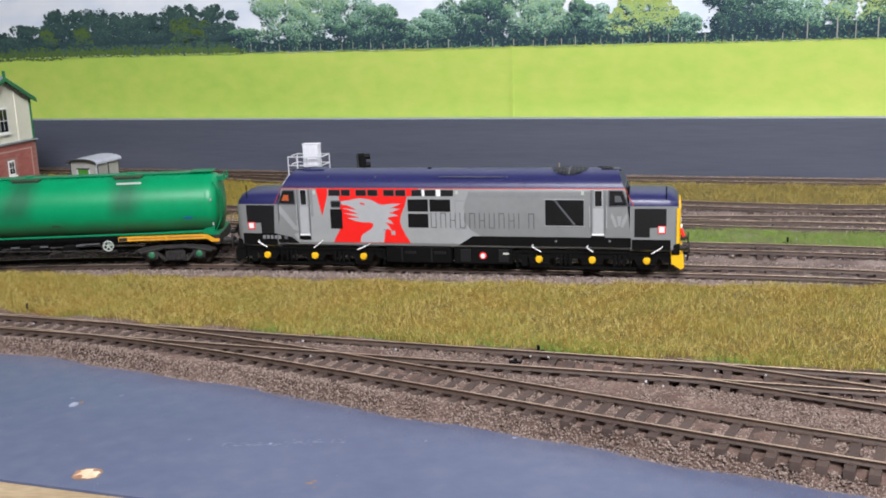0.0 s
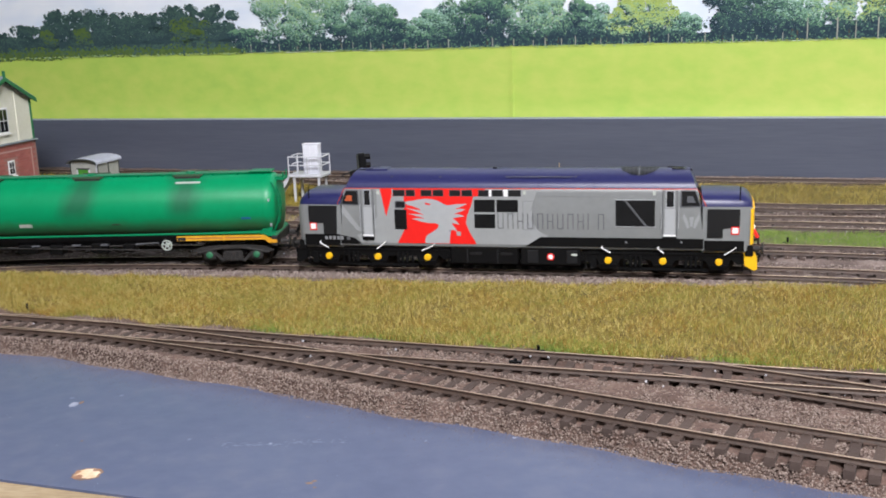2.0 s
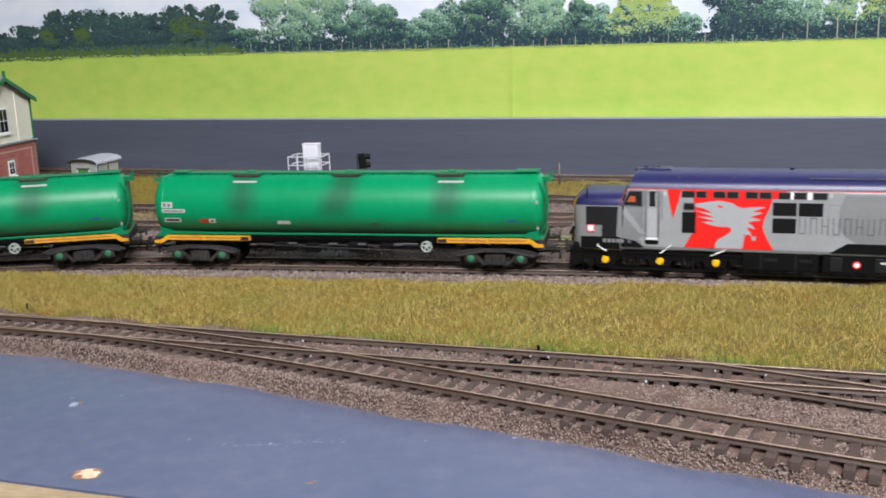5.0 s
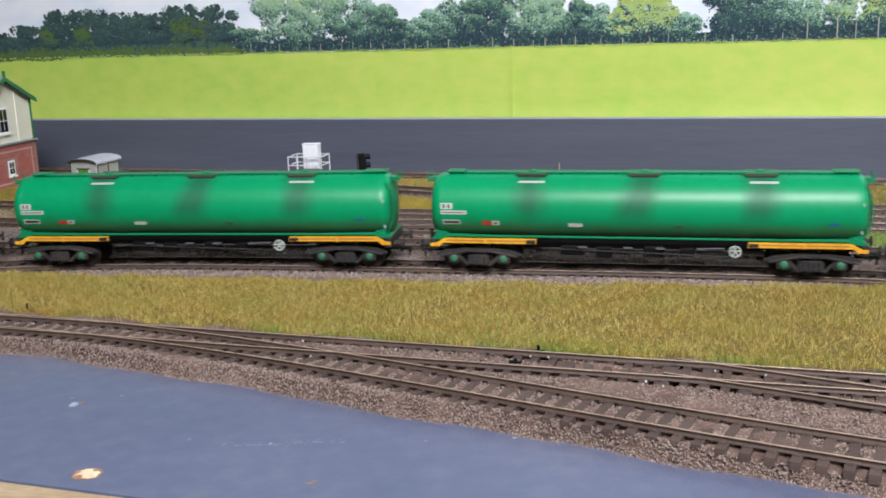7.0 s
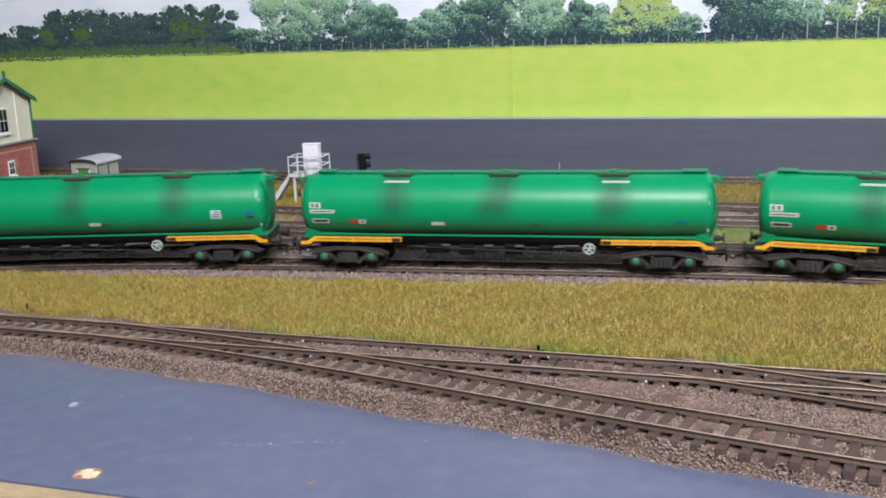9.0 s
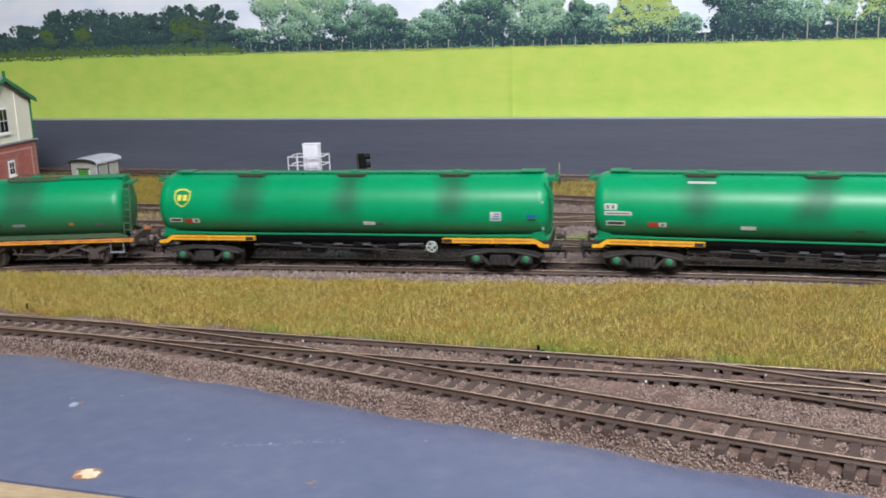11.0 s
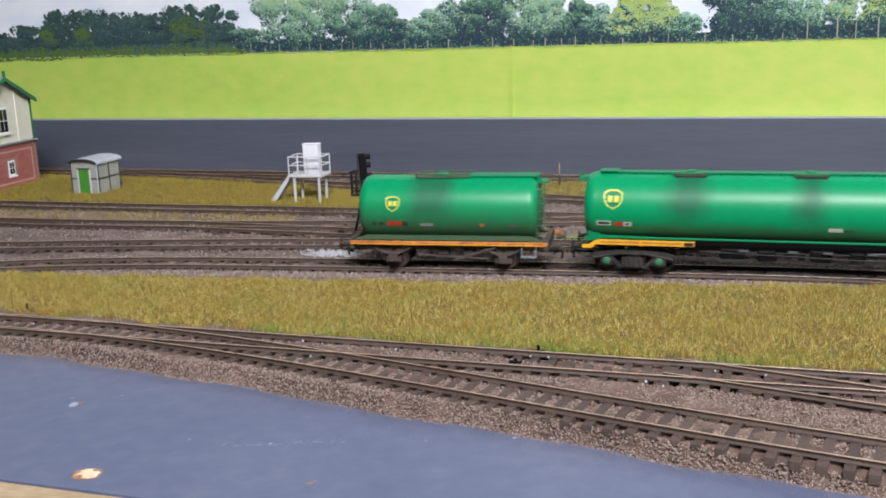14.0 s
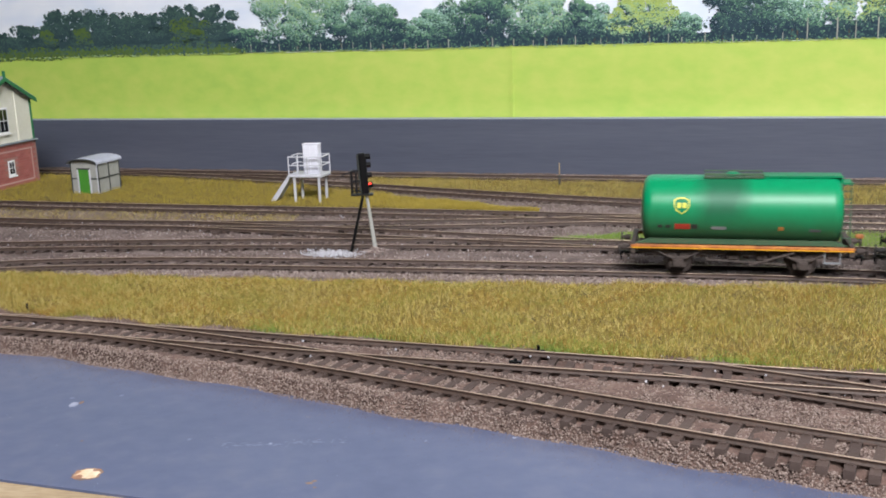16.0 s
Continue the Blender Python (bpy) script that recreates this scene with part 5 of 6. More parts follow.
    for i in range(25):
        a = 2 * math.pi * i / 24
        q = Vector((46.2 + 2.7 * math.cos(a), -16.4, 13.6 + 2.7 * math.sin(a)))
        if last is not None:
            rod(last, q, 0.42, bm, 6)
        last = q
    for k in range(5):
        a = 2 * math.pi * k / 5 + 0.3
        rod((46.2, -16.4, 13.6), (46.2 + 2.8 * math.cos(a), -16.4, 13.6 + 2.8 * math.sin(a)), 0.4, bm, 5)
    rod((46.2, -16.9, 13.6), (46.2, -10, 13.6), 0.8, bm, 8)
    part("brake_wheel", bm, M_PANEL, veh, "white spoked hand brake wheel")
    for c in (-82.5, 82.5):
        bm = bmesh.new()
        beam = [(-22.5, 8.8), (-22.5, 9.8), (-18, 11.6), (-8, 12.6), (8, 12.6), (18, 11.6), (22.5, 9.8), (22.5, 8.8), (17.0, 9.6), (8.5, 10.6), (-8.5, 10.6), (-17.0, 9.6)]
        sling = [(-11.0, 8.0), (-9.6, 8.6), (-5.6, 4.8), (5.6, 4.8), (9.6, 8.6), (11.0, 8.0), (6.4, 3.4), (-6.4, 3.4)]
        for s in (-1, 1):
            plate([(c + x, z) for x, z in beam], s * 13.4, s * 14.9, bm)
            plate([(c + x, z) for x, z in sling], s * 13.4, s * 14.9, bm)
            for x in (-13.1, 13.1):
                plate([(c + x - 3.6, 10.8), (c + x - 3.0, 5.0), (c + x + 3.0, 5.0), (c + x + 3.6, 10.8)], s * 13.2, s * 15.0, bm)
                turned([(s * 13.0, 2.9), (s * 15.4, 2.7), (s * 15.6, 2.2)], "y", 16, bm, (c + x, 0, 7.2))
            box(c - 5.4, c + 5.4, s * 14.6, s * 15.8, 4.2, 9.2, bm)
            for x in (-3.6, -1.2, 1.2, 3.6):
                rod((c + x, s * 15.9, 4.6), (c + x, s * 15.9, 8.8), 0.75, bm, 8)
            rod((c - 20, s * 15.0, 8.4), (c - 6, s * 15.2, 11.2), 0.7, bm, 6)
            rod((c + 20, s * 15.0, 8.4), (c + 6, s * 15.2, 11.2), 0.7, bm, 6)
        box(c - 4, c + 4, -13.5, 13.5, 5, 11.5, bm)
        bog = part("bogie", bm, M_FRAME, veh, "weathered dark two-axle bogie", 30)
        for x in (-13.1, 13.1):
            for s in (-1, 1):
                part("axlebox", turned([(s * 15.2, 1.9), (s * 16.2, 1.8), (s * 16.5, 1.2)], "y", 14, at=(c + x, 0, 7.4)), M_AXLEGREEN, bog, "green axlebox cap", 40)
            WHEELS.append((wheelset(bog, c + x, 6.6, M_TYRE, True), 6.6, veh))
    buffers(veh, 114.0, 2.9)
    coupling(veh, 113)
    return veh


def short_tank():
    veh = thing("tank_wagon", "short dusty green four-wheel tank wagon with rusty orange solebars", "tank wagon")
    r, zc = 17.3, 31.8
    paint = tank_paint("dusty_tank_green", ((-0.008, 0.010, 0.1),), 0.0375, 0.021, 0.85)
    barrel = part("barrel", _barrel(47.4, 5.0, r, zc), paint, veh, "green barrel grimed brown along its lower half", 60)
    shield_on(barrel, -28.3, 36.2, 7.6, 8.0, r, zc)
    for a, b, c, d, m in ((-39.8, -37.6, 25.0, 26.6, M_LABELBLACK), (-36, -33.6, 25.0, 26.6, M_LABELBLACK), (-31.6, -24.0, 24.4, 27.2, M_LABELRED), (-23.6, -20.6, 24.6, 27.0, M_LABELBLACK), (-14.0, -7.0, 24.4, 26.0, M_MIDGREY), (17.6, 20.2, 24.4, 26.2, M_BROWN_OCHRE), (32, 37, 23.8, 25.2, M_LETTER)):
        label_on(barrel, "painted_plate", a, b, c, d, m, r, zc)
    for x, z in ((45.0, 38.4), (44.4, 30.0)):
        part("end_label", box(x - 0.9, x + 0.9, -13.6, -12.6, z - 1.2, z + 1.2), M_LABEL, barrel)
    bm = box(-17.6, 10.8, -6.4, 6.4, 48.4, 49.1)
    for s in (-1, 1):
        rod((-17.6, s * 6.4, 50.2), (10.8, s * 6.4, 50.2), 0.4, bm, 6)
        for x in (-17.4, -8, 1, 10.6):
            rod((x, s * 6.4, 48.6), (x, s * 6.4, 50.2), 0.35, bm, 6)
    part("hatch_platform", bm, M_CRADLE, veh, "dark green railed hatch platform")
    part("hatch_lid", turned([(48.4, 3.4), (50.0, 3.4), (50.6, 2.2)], "z", 18, at=(-4, 0, 0)), M_GREEN, veh)
    part("walkway", box(10.8, 47.4, -5.6, 5.6, 48.5, 49.6, bevel=0.2), M_GREEN, veh, "green walkway from hatch to ladder")
    bm = box(46.4, 52.0, -5.4, 5.4, 45.4, 46.4)
    box(46.6, 47.6, -5.4, 5.4, 46.4, 49.0, bm)
    part("end_platform", bm, M_GREEN, veh)
    ladder(veh, 48.9, -13.5, 16.8, 46.6, M_CRADLE, 5.0)
    for s in (-1, 1):
        part("cradle", plate([(-50.4, 16.8), (-44, 19.0), (44, 19.0), (49.6, 16.8)], s * 12.6, s * 15.0), M_CRADLE, veh, "dull green barrel cradle")
        sb = part("solebar", box(-53.0, 53.0, s * 14.6, s * 16.6, 15.0, 16.3, bevel=0.2), M_SOLEBAR_OLD, veh, "rusty orange solebar")
        part("solebar_lip", box(-52.4, 52.4, s * 16.2, s * 16.9, 14.5, 14.95), M_SOLEBAR, sb)
        for x in (-20, 0, 22, 40):
            part("solebar_rib", box(x, x + 1.2, s * 16.5, s * 16.9, 14.3, 16.5), M_SOLEBAR_OLD, sb)
        for x in (-29.6, 29.6):
            part("axle_guard", plate([(x - 5.5, 14.0), (x - 4.0, 4.4), (x + 4.0, 4.4), (x + 5.5, 14.0), (x + 3.0, 14.0), (x, 9.6), (x - 3.0, 14.0)], s * 12.6, s * 13.6), M_FRAME_OLD, veh, "dusty brown axle guard")
            bm = box(x - 2.6, x + 2.6, s * 13.4, s * 16.0, 4.6, 9.0, bevel=0.5)
            rod((x, s * 15.6, 6.6), (x, s * 16.6, 6.6), 1.6, bm, 12)
            part("axlebox", bm, M_FRAME_OLD, veh, "dusty brown axlebox")
            bm = bmesh.new()
            for k in range(4):
                w = 9.5 - 1.8 * k
                last = None
                for i in range(7):
                    q = Vector((x - w + 2 * w * i / 6, s * 15.4, 9.8 + 0.75 * k * -0.4 + 2.6 * ((i - 3) / 3) ** 2 * (w / 9.5) ** 2))
                    if last is not None:
                        rod(last, q, 0.42, bm, 5)
                    last = q
            part("leaf_spring", bm, M_FRAME_OLD, veh, "leaf spring")
        for x in (-14, 14):
            part("v_hanger", plate([(x - 4, 13.8), (x - 3.4, 13.8), (x, 7.0), (x + 3.4, 13.8), (x + 4, 13.8), (x, 5.6)], s * 12.9, s * 13.5), M_FRAME_OLD, veh)
        part("brake_lever", rod((-16, s * 15.4, 9.0), (22, s * 15.4, 7.2), 0.5, seg=6), M_FRAME_OLD, veh)
        part("brake_lever", rod((4, s * 15.6, 6.4), (26, s * 15.6, 13.4), 0.6, seg=6), M_FRAME_OLD, veh)
    for e in (-1, 1):
        part("headstock", box(e * 50.6, e * 53.2, -16.0, 16.0, 11.6, 17.4, bevel=0.3), M_FRAME_OLD, veh, "dusty brown buffer beam")
    part("lamp", box(55.0, 58.8, -3.0, -0.6, 18.2, 20.2, bevel=0.4), M_SOLEBAR_OLD, veh)
    part("step_board", box(39, 47, -16.4, -15.0, 8.2, 9.0), M_MIDGREY, veh)
    bm = bmesh.new()
    for x in (39.4, 46.6):
        rod((x, -15.8, 8.4), (x, -15.8, 14.2), 0.35, bm, 5)
    part("step_hanger", bm, M_MIDGREY, veh)
    part("underframe", box(-50, 50, -8, 8, 10, 14.2), M_FRAME_OLD, veh)
    for x in (-6, 8):
        part("brake_cylinder", box(x, x + 6, -12, -6, 8.0, 13.4, bevel=0.6), M_FRAME_OLD, veh)
    for x in (-29.6, 29.6):
        WHEELS.append((wheelset(veh, x, 6.6, M_FRAME_OLD, True), 6.6, veh))
    buffers(veh, 59.6, 2.9, m=M_FRAME_OLD)
    coupling(veh, 57)
    return veh


BANDS = ((-0.0560, 0.0065, 0.0), (0.0005, 0.0075, 0.25), (0.0575, 0.0075, 0.05))
BANDS_BP = ((-0.0560, 0.0085, 0.1), (0.0010, 0.0060, 0.0), (0.0570, 0.0070, 0.0))
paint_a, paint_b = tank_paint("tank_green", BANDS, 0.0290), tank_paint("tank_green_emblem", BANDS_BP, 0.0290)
LOCO = locomotive()
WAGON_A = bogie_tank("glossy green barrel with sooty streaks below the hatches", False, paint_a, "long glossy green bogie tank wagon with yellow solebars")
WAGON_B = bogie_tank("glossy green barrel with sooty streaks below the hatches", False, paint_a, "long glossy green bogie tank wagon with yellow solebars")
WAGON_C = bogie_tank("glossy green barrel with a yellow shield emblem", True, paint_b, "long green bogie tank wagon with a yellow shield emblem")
TAIL = short_tank()

# ---- lineside things ----
M_CREAM = material("cream_boards", [srgb(220, 218, 202), srgb(232, 230, 216)], 0.6, scale=50, fine=400)
M_BRICK = material("red_brick_paper", [srgb(160, 92, 86), srgb(182, 112, 104)], 0.8, piece=0.8, fine=500)
M_MORTAR = material("mortar", [srgb(150, 110, 102), srgb(168, 128, 118)], 0.9, scale=60)
M_STRING = material("pale_brick_string", [srgb(186, 150, 142), srgb(204, 170, 160)], 0.8, scale=60)
M_BARGE = material("green_woodwork", [srgb(34, 104, 66), srgb(48, 122, 80)], 0.5, scale=60)
M_SLATEROOF = material("grey_roof", [srgb(120, 126, 134), srgb(150, 156, 164)], 0.6, scale=60, fine=400)
M_CONCRETE = material("pale_concrete_panel", [srgb(146, 148, 142), srgb(172, 172, 164)], 0.8, scale=80, fine=500)
M_HUTROOF = material("hut_roof", [srgb(168, 172, 184), srgb(190, 194, 204)], 0.6, scale=60, fine=400)
M_DARKTRIM = material("dark_trim", [srgb(52, 56, 54), srgb(70, 74, 70)], 0.6)
M_DOORGREEN = material("bright_green_door", [srgb(64, 132, 44), srgb(78, 148, 54)], 0.55, scale=60)
M_PALEGREY = material("pale_grey_plastic", [srgb(186, 188, 194), srgb(206, 208, 212)], 0.55, scale=60, fine=400)
M_WHITEGREY = material("white_grey_cabinet", [srgb(214, 216, 226), srgb(230, 232, 238)], 0.5, scale=60)


def redlight():
    m = bpy.data.materials.new("red_signal_light")
    m.use_nodes = True
    b = m.node_tree.nodes["Principled BSDF"]
    b.inputs["Base Color"].default_value = (0.8, 0.02, 0.01, 1)
    b.inputs["Emission Color"].default_value = (1, 0.05, 0.03, 1)
    b.inputs["Emission Strength"].default_value = 2.5
    return m


M_REDLIGHT = redlight()


def signal_box():
    """Gable end towards +x; y = 0 is the far corner, the front corner lies at y = -82."""
    at = Matrix.Translation((-0.3592, 0.9040, -0.0042)) @ pose(0, 0, 0, 0, 0, -15.6)
    hb = thing("signal_box", "model signal box of red brick below cream boarding", "signal box", at=at)
    D, L = 74.0, 112.0
    base = part("brick_base", box(-L, 0, -D, 0, 0, 40), M_MORTAR, hb, "red brick lower storey")
    upper = part("boarded_storey", plate([(-D + 1, 40.5), (-1, 40.5), (-1, 75.5), (-D / 2, 95.5), (-D + 1, 75.5)], 0, L - 2), M_CREAM, hb, "cream horizontal boarding")
    upper.matrix_basis = pose(-0.001, 0, 0, 0, 0, 90)
    for k in range(20):
        z = 41.2 + k * 2.6
        half = D / 2 - 1.2 if z < 74 else max(2, (D / 2 - 1.2) * (95 - z) / 20.5)
        bm = box(-1.0, -0.55, -D / 2 - half, -D / 2 + half, z, z + 2.3)
        part("board", bm, M_CREAM, upper).matrix_parent_inverse = upper.matrix_basis.inverted()
    for y in (-D + 1.2, -1.2, -D * 0.27, -D * 0.73):
        bm = box(-0.9, 0.1, y - 1.0, y + 1.0, 40.5, 75 if abs(y + D / 2) > 30 else 84)
        part("corner_post", bm, M_BARGE if y in (-1.2,) else M_CREAM, hb)
    part("ledge", box(-L - 3, 2.6, -D - 4, 1.4, 39.4, 40.8, bevel=0.3), M_SLATEROOF, hb, "grey walkway ledge")
    for s in (-1, 1):
        bm = bmesh.new()
        y1, y0 = -D / 2 + s * (D / 2 + 1.0), -D / 2
        z1, z0 = 75.0, 95.8
        vs = [(5, y0, z0), (-L - 5, y0, z0), (-L - 5, y1, z1), (5, y1, z1)]
        a = [bm.verts.new(v) for v in vs]
        b = [bm.verts.new((v[0], v[1], v[2] + 1.8)) for v in vs]
        bm.faces.new(a), bm.faces.new(b[::-1])
        for i in range(4):
            bm.faces.new((a[i], a[(i + 1) % 4], b[(i + 1) % 4], b[i]))
        bmesh.ops.recalc_face_normals(bm, faces=bm.faces)
        part("roof_slope", bm, M_SLATEROOF, hb, "grey slate roof")
        bm = plate([(y0, z0 + 0.8), (y0, z0 - 2.4), (y1, z1 - 2.2), (y1, z1 + 0.9)], -5.9, -4.9)
        g = part("bargeboard", bm, M_BARGE, hb, "green bargeboard")
        g.matrix_basis = pose(0, 0, 0, 0, 0, 90)
    part("finial", box(4.0, 6.2, -D / 2 - 1.1, -D / 2 + 1.1, 93, 102, bevel=0.4), M_BARGE, hb, "green finial")

    def window(y0, y1, z0, z1, cols, rows, arched=False, x=0.0):
        w = part("window", box(x - 0.6, x + 0.35, y0 - 1.2, y1 + 1.2, z0 - 1.2, z1 + 1.2, bevel=0.2), M_WHITE, hb, "white framed window")
        for i in range(cols):
            for j in range(rows):
                a, b = y0 + (y1 - y0) * i / cols + 0.35, y0 + (y1 - y0) * (i + 1) / cols - 0.35
                c, d = z0 + (z1 - z0) * j / rows + 0.35, z0 + (z1 - z0) * (j + 1) / rows - 0.35
                part("pane", box(x + 0.2, x + 0.5, a, b, c, d), M_GLASS, w)
        part("sill", box(x, x + 1.6, y0 - 1.8, y1 + 1.8, z0 - 2.4, z0 - 1.2), M_WHITE, w)

    window(-48.5, -33.5, 50.5, 70.0, 3, 2)
    window(-38.6, -32.2, 14.0, 24.6, 2, 2)
    for y0, y1, z0, z1 in ((-D + 6, -8, 33, 34.2), (-D + 6, -8, 6, 7.2), (-8, -6.8, 6, 34.2)):
        part("brick_string", box(0, 0.55, y0, y1, z0, z1), M_STRING, base, "pale brick string course")
    return base, D


BOX_BASE, BOX_D = signal_box()


def hut():
    at = Matrix.Translation((-0.2783, 0.8180, -0.0042)) @ pose(0, 0, 0, 0, 0, -17)
    h = thing("lineside_hut", "small pale concrete-panel lineside hut with green door", "hut", at=at)
    W, D, H = 25.0, 31.0, 28.2
    part("wall", box(-W, 0, 0, D, 0, H), M_CONCRETE, h, "pale grey panel walls")
    n = 10
    arc = [(-W / 2 + (W / 2 + 1.5) * math.cos(math.pi - math.pi * i / n), H - 0.2 + 3.6 * math.sin(math.pi * i / n)) for i in range(n + 1)]
    pts = arc + [(x, z - 1.2) for x, z in arc[::-1]]
    part("roof", plate(pts, -2.4, D + 2.2), M_HUTROOF, h, "curved pale grey roof")
    part("gable", plate([(x, min(z, H + 2.6) - 0.9) for x, z in arc], 0.0, 1.0), M_CONCRETE, h)
    part("eaves_edge", plate(arc[:] + [(x, z - 0.9) for x, z in arc[::-1]], -2.9, -2.4), M_DARKTRIM, h)
    d = part("door", box(-W / 2 - 4.9, -W / 2 + 4.9, -0.7, 0.2, 0, 22.6, bevel=0.2), M_DOORGREEN, h, "bright green plank door")
    for x in (-W / 2 - 5.6, -W / 2 + 5.6):
        part("door_post", box(x - 0.6, x + 0.6, -0.9, 0.2, 0, 23.4), M_PALEGREY, h)
    part("lintel", box(-W / 2 - 6.2, -W / 2 + 6.2, -1.0, 0.2, 22.6, 23.8), M_DARKTRIM, h)
    for x in (-W, -0.6):
        part("batten", box(x, x + 0.8, -0.5, 0.2, 0, H), M_DARKTRIM if x < -5 else M_PALEGREY, h)
    part("batten", box(-W, -W / 2 - 6.2, -0.45, 0.2, 14.6, 15.6), M_DARKTRIM, h)
    part("batten", box(-W / 2 + 6.2, -0.6, -0.45, 0.2, 14.6, 15.6), M_DARKTRIM, h)
    part("batten", box(-0.2, 0.45, 0, D, 14.4, 15.4), M_DARKTRIM, h)
    for y in (1.0, D / 2, D - 0.8):
        part("batten", box(-0.2, 0.5, y - 0.45, y + 0.45, 0, H), M_DARKTRIM, h)


hut()


def relay_stage():
    at = Matrix.Translation((-0.1104, 0.7490, -0.0042)) @ pose(0, 0, 0, 0, 0, -15)
    st = thing("equipment_platform", "pale grey raised equipment platform with rails and stair", "platform", at=at)
    W, D, Z = 23.0, 15.5, 21.6
    for x in (0.6, W - 3.0):
        for y in (0.6, D - 0.6):
            part("leg", box(x, x + 1.7, y - 0.8, y + 0.8, 0, Z, bevel=0.2), M_PALEGREY, st)
    part("deck", box(-2.4, W + 1.2, -1.4, D + 1.6, Z, Z + 2.2, bevel=0.3), M_PALEGREY, st)
    for y in (-1.0, D + 1.2):
        bm = bmesh.new()
        for x in (-2.0, 5, 13, W + 0.8):
            rod((x, y, Z + 2), (x, y, Z + 15.5), 0.5, bm, 6)
        for z in (Z + 9, Z + 15.3):
            rod((-2.0, y, z), (W + 0.8, y, z), 0.5, bm, 6)
        part("railing", bm, M_PALEGREY, st, "pale grey tubular railing")
    bm = bmesh.new()
    for z in (Z + 9, Z + 15.3):
        rod((W + 0.8, -1, z), (W + 0.8, D + 1.2, z), 0.5, bm, 6)
        rod((-2.0, 6, z), (-2.0, D + 1.2, z), 0.5, bm, 6)
    part("railing", bm, M_PALEGREY, st)
    part("stair", plate([(-2.6, Z + 2.0), (-2.6, Z - 0.6), (-17.4, 0), (-20.6, 0)], 1.6, 9.5), M_PALEGREY, st, "pale grey stair flight")
    for y in (1.2, 9.5):
        part("stair_string", plate([(-2.4, Z + 3.0), (-2.4, Z - 1.2), (-16.8, 0), (-21.0, 0), (-20.8, 1.2)], y, y + 0.5), M_PALEGREY, st)
    cab = thing("relay_cabinet", "plain white-grey equipment cabinet standing on the platform", "cabinet", at=at)
    part("body", box(8.2, 20.4, 3.0, 10.0, Z + 2.2, Z + 24.0, bevel=0.5), M_WHITEGREY, cab)
    for x0, x1 in ((8.7, 14.1), (14.4, 19.9)):
        part("cabinet_door", box(x0, x1, 2.6, 3.2, Z + 3.6, Z + 23.0, bevel=0.2), M_WHITEGREY, cab)
    part("cabinet_top", box(7.9, 20.7, 2.6, 10.4, Z + 23.8, Z + 24.5, bevel=0.3), M_WHITEGREY, cab)


relay_stage()


def colour_signal():
    at = Matrix.Translation((-0.0440, 0.5850, 0.0))
    s = thing("colour_light_signal", "dark colour-light signal on a pale post, showing red", "signal", at=at)
    part("post", rod((4.2, 0.6, -3.3), (0.4, 0, 31.5), 1.35, seg=12, r2=0.9), M_CONCRETE, s, "pale grey tapering post", 40)
    bm = rod((-11.6, -6.4, -3.3), (-9.4, -5.6, -0.6), 0.8, seg=8)
    rod((-9.4, -5.6, -0.6), (-1.4, -0.6, 31.5), 0.9, bm, 8)
    part("ladder_stay", bm, M_BLACK, s, "dark leaning ladder stay")
    head = part("signal_head", box(-2.4, 2.2, -2.4, 2.4, 31.6, 55.6, bevel=0.8), M_BLACK, s, "black signal head")
    head.matrix_basis = Matrix.Translation((0.0015, 0, 0)) @ pose(0, 0, 0, 0, -3, 12)
    for z in (36.5, 42.5, 48.5, 53.4):
        part("hood", turned([(-1.0, 1.6), (3.0, 1.6), (3.0, 1.3), (-0.6, 1.3)], "x", 14, at=(1.6, -0.4, z)), M_BLACK, head)
    part("lens", turned([(-0.4, 0.55), (0.9, 0.5), (1.2, 0.25)], "x", 14, at=(2.6, -2.2, 37.6)), M_REDLIGHT, head, "glowing red lens")
    part("backplate", box(-2.8, -2.4, -3.0, 3.0, 33, 55.0, bevel=0.15), M_DARKTRIM, head)
    bm = bmesh.new()
    for z in (33.4, 39.0, 45.0):
        rod((-7.8, -2.6, z), (-1, -2.6, z), 0.45, bm, 6)
        rod((-7.8, 2.6, z), (-1, 2.6, z), 0.45, bm, 6)
        rod((-7.8, -2.6, z), (-7.8, 2.6, z), 0.45, bm, 6)
    for x in (-7.8, -5.0):
        rod((x, -2.6, 32), (x, -2.6, 45), 0.6, bm, 6)
    rod((-7.8, 2.6, 32), (-7.8, 2.6, 45), 0.5, bm, 6)
    rod((-13.0, -2.6, 43.4), (-5, -2.6, 45.6), 0.45, bm, 6)
    rod((-13.0, -2.6, 43.4), (-12.2, -2.6, 42.2), 0.4, bm, 6)
    part("service_cage", bm, M_GRILLE, s, "dark railed service cage")
    part("cage_floor", box(-8.6, 4.4, -3.2, 3.2, 30.8, 31.8, bevel=0.2), M_GRILLE, s)


colour_signal()


def marker_post():
    at = Matrix.Translation((0.0928, 0.7840, -0.0042))
    p = thing("marker_post", "thin dark post with a yellow top in the grass", "post", at=at)
    part("shaft", rod((0, 0, 0), (0, 0, 11), 0.75), M_DARKTRIM, p)
    part("post_top", rod((0, 0, 11), (0, 0, 20.5), 0.6, r2=0.4), M_PLY, p, "yellow-brown post top")


marker_post()


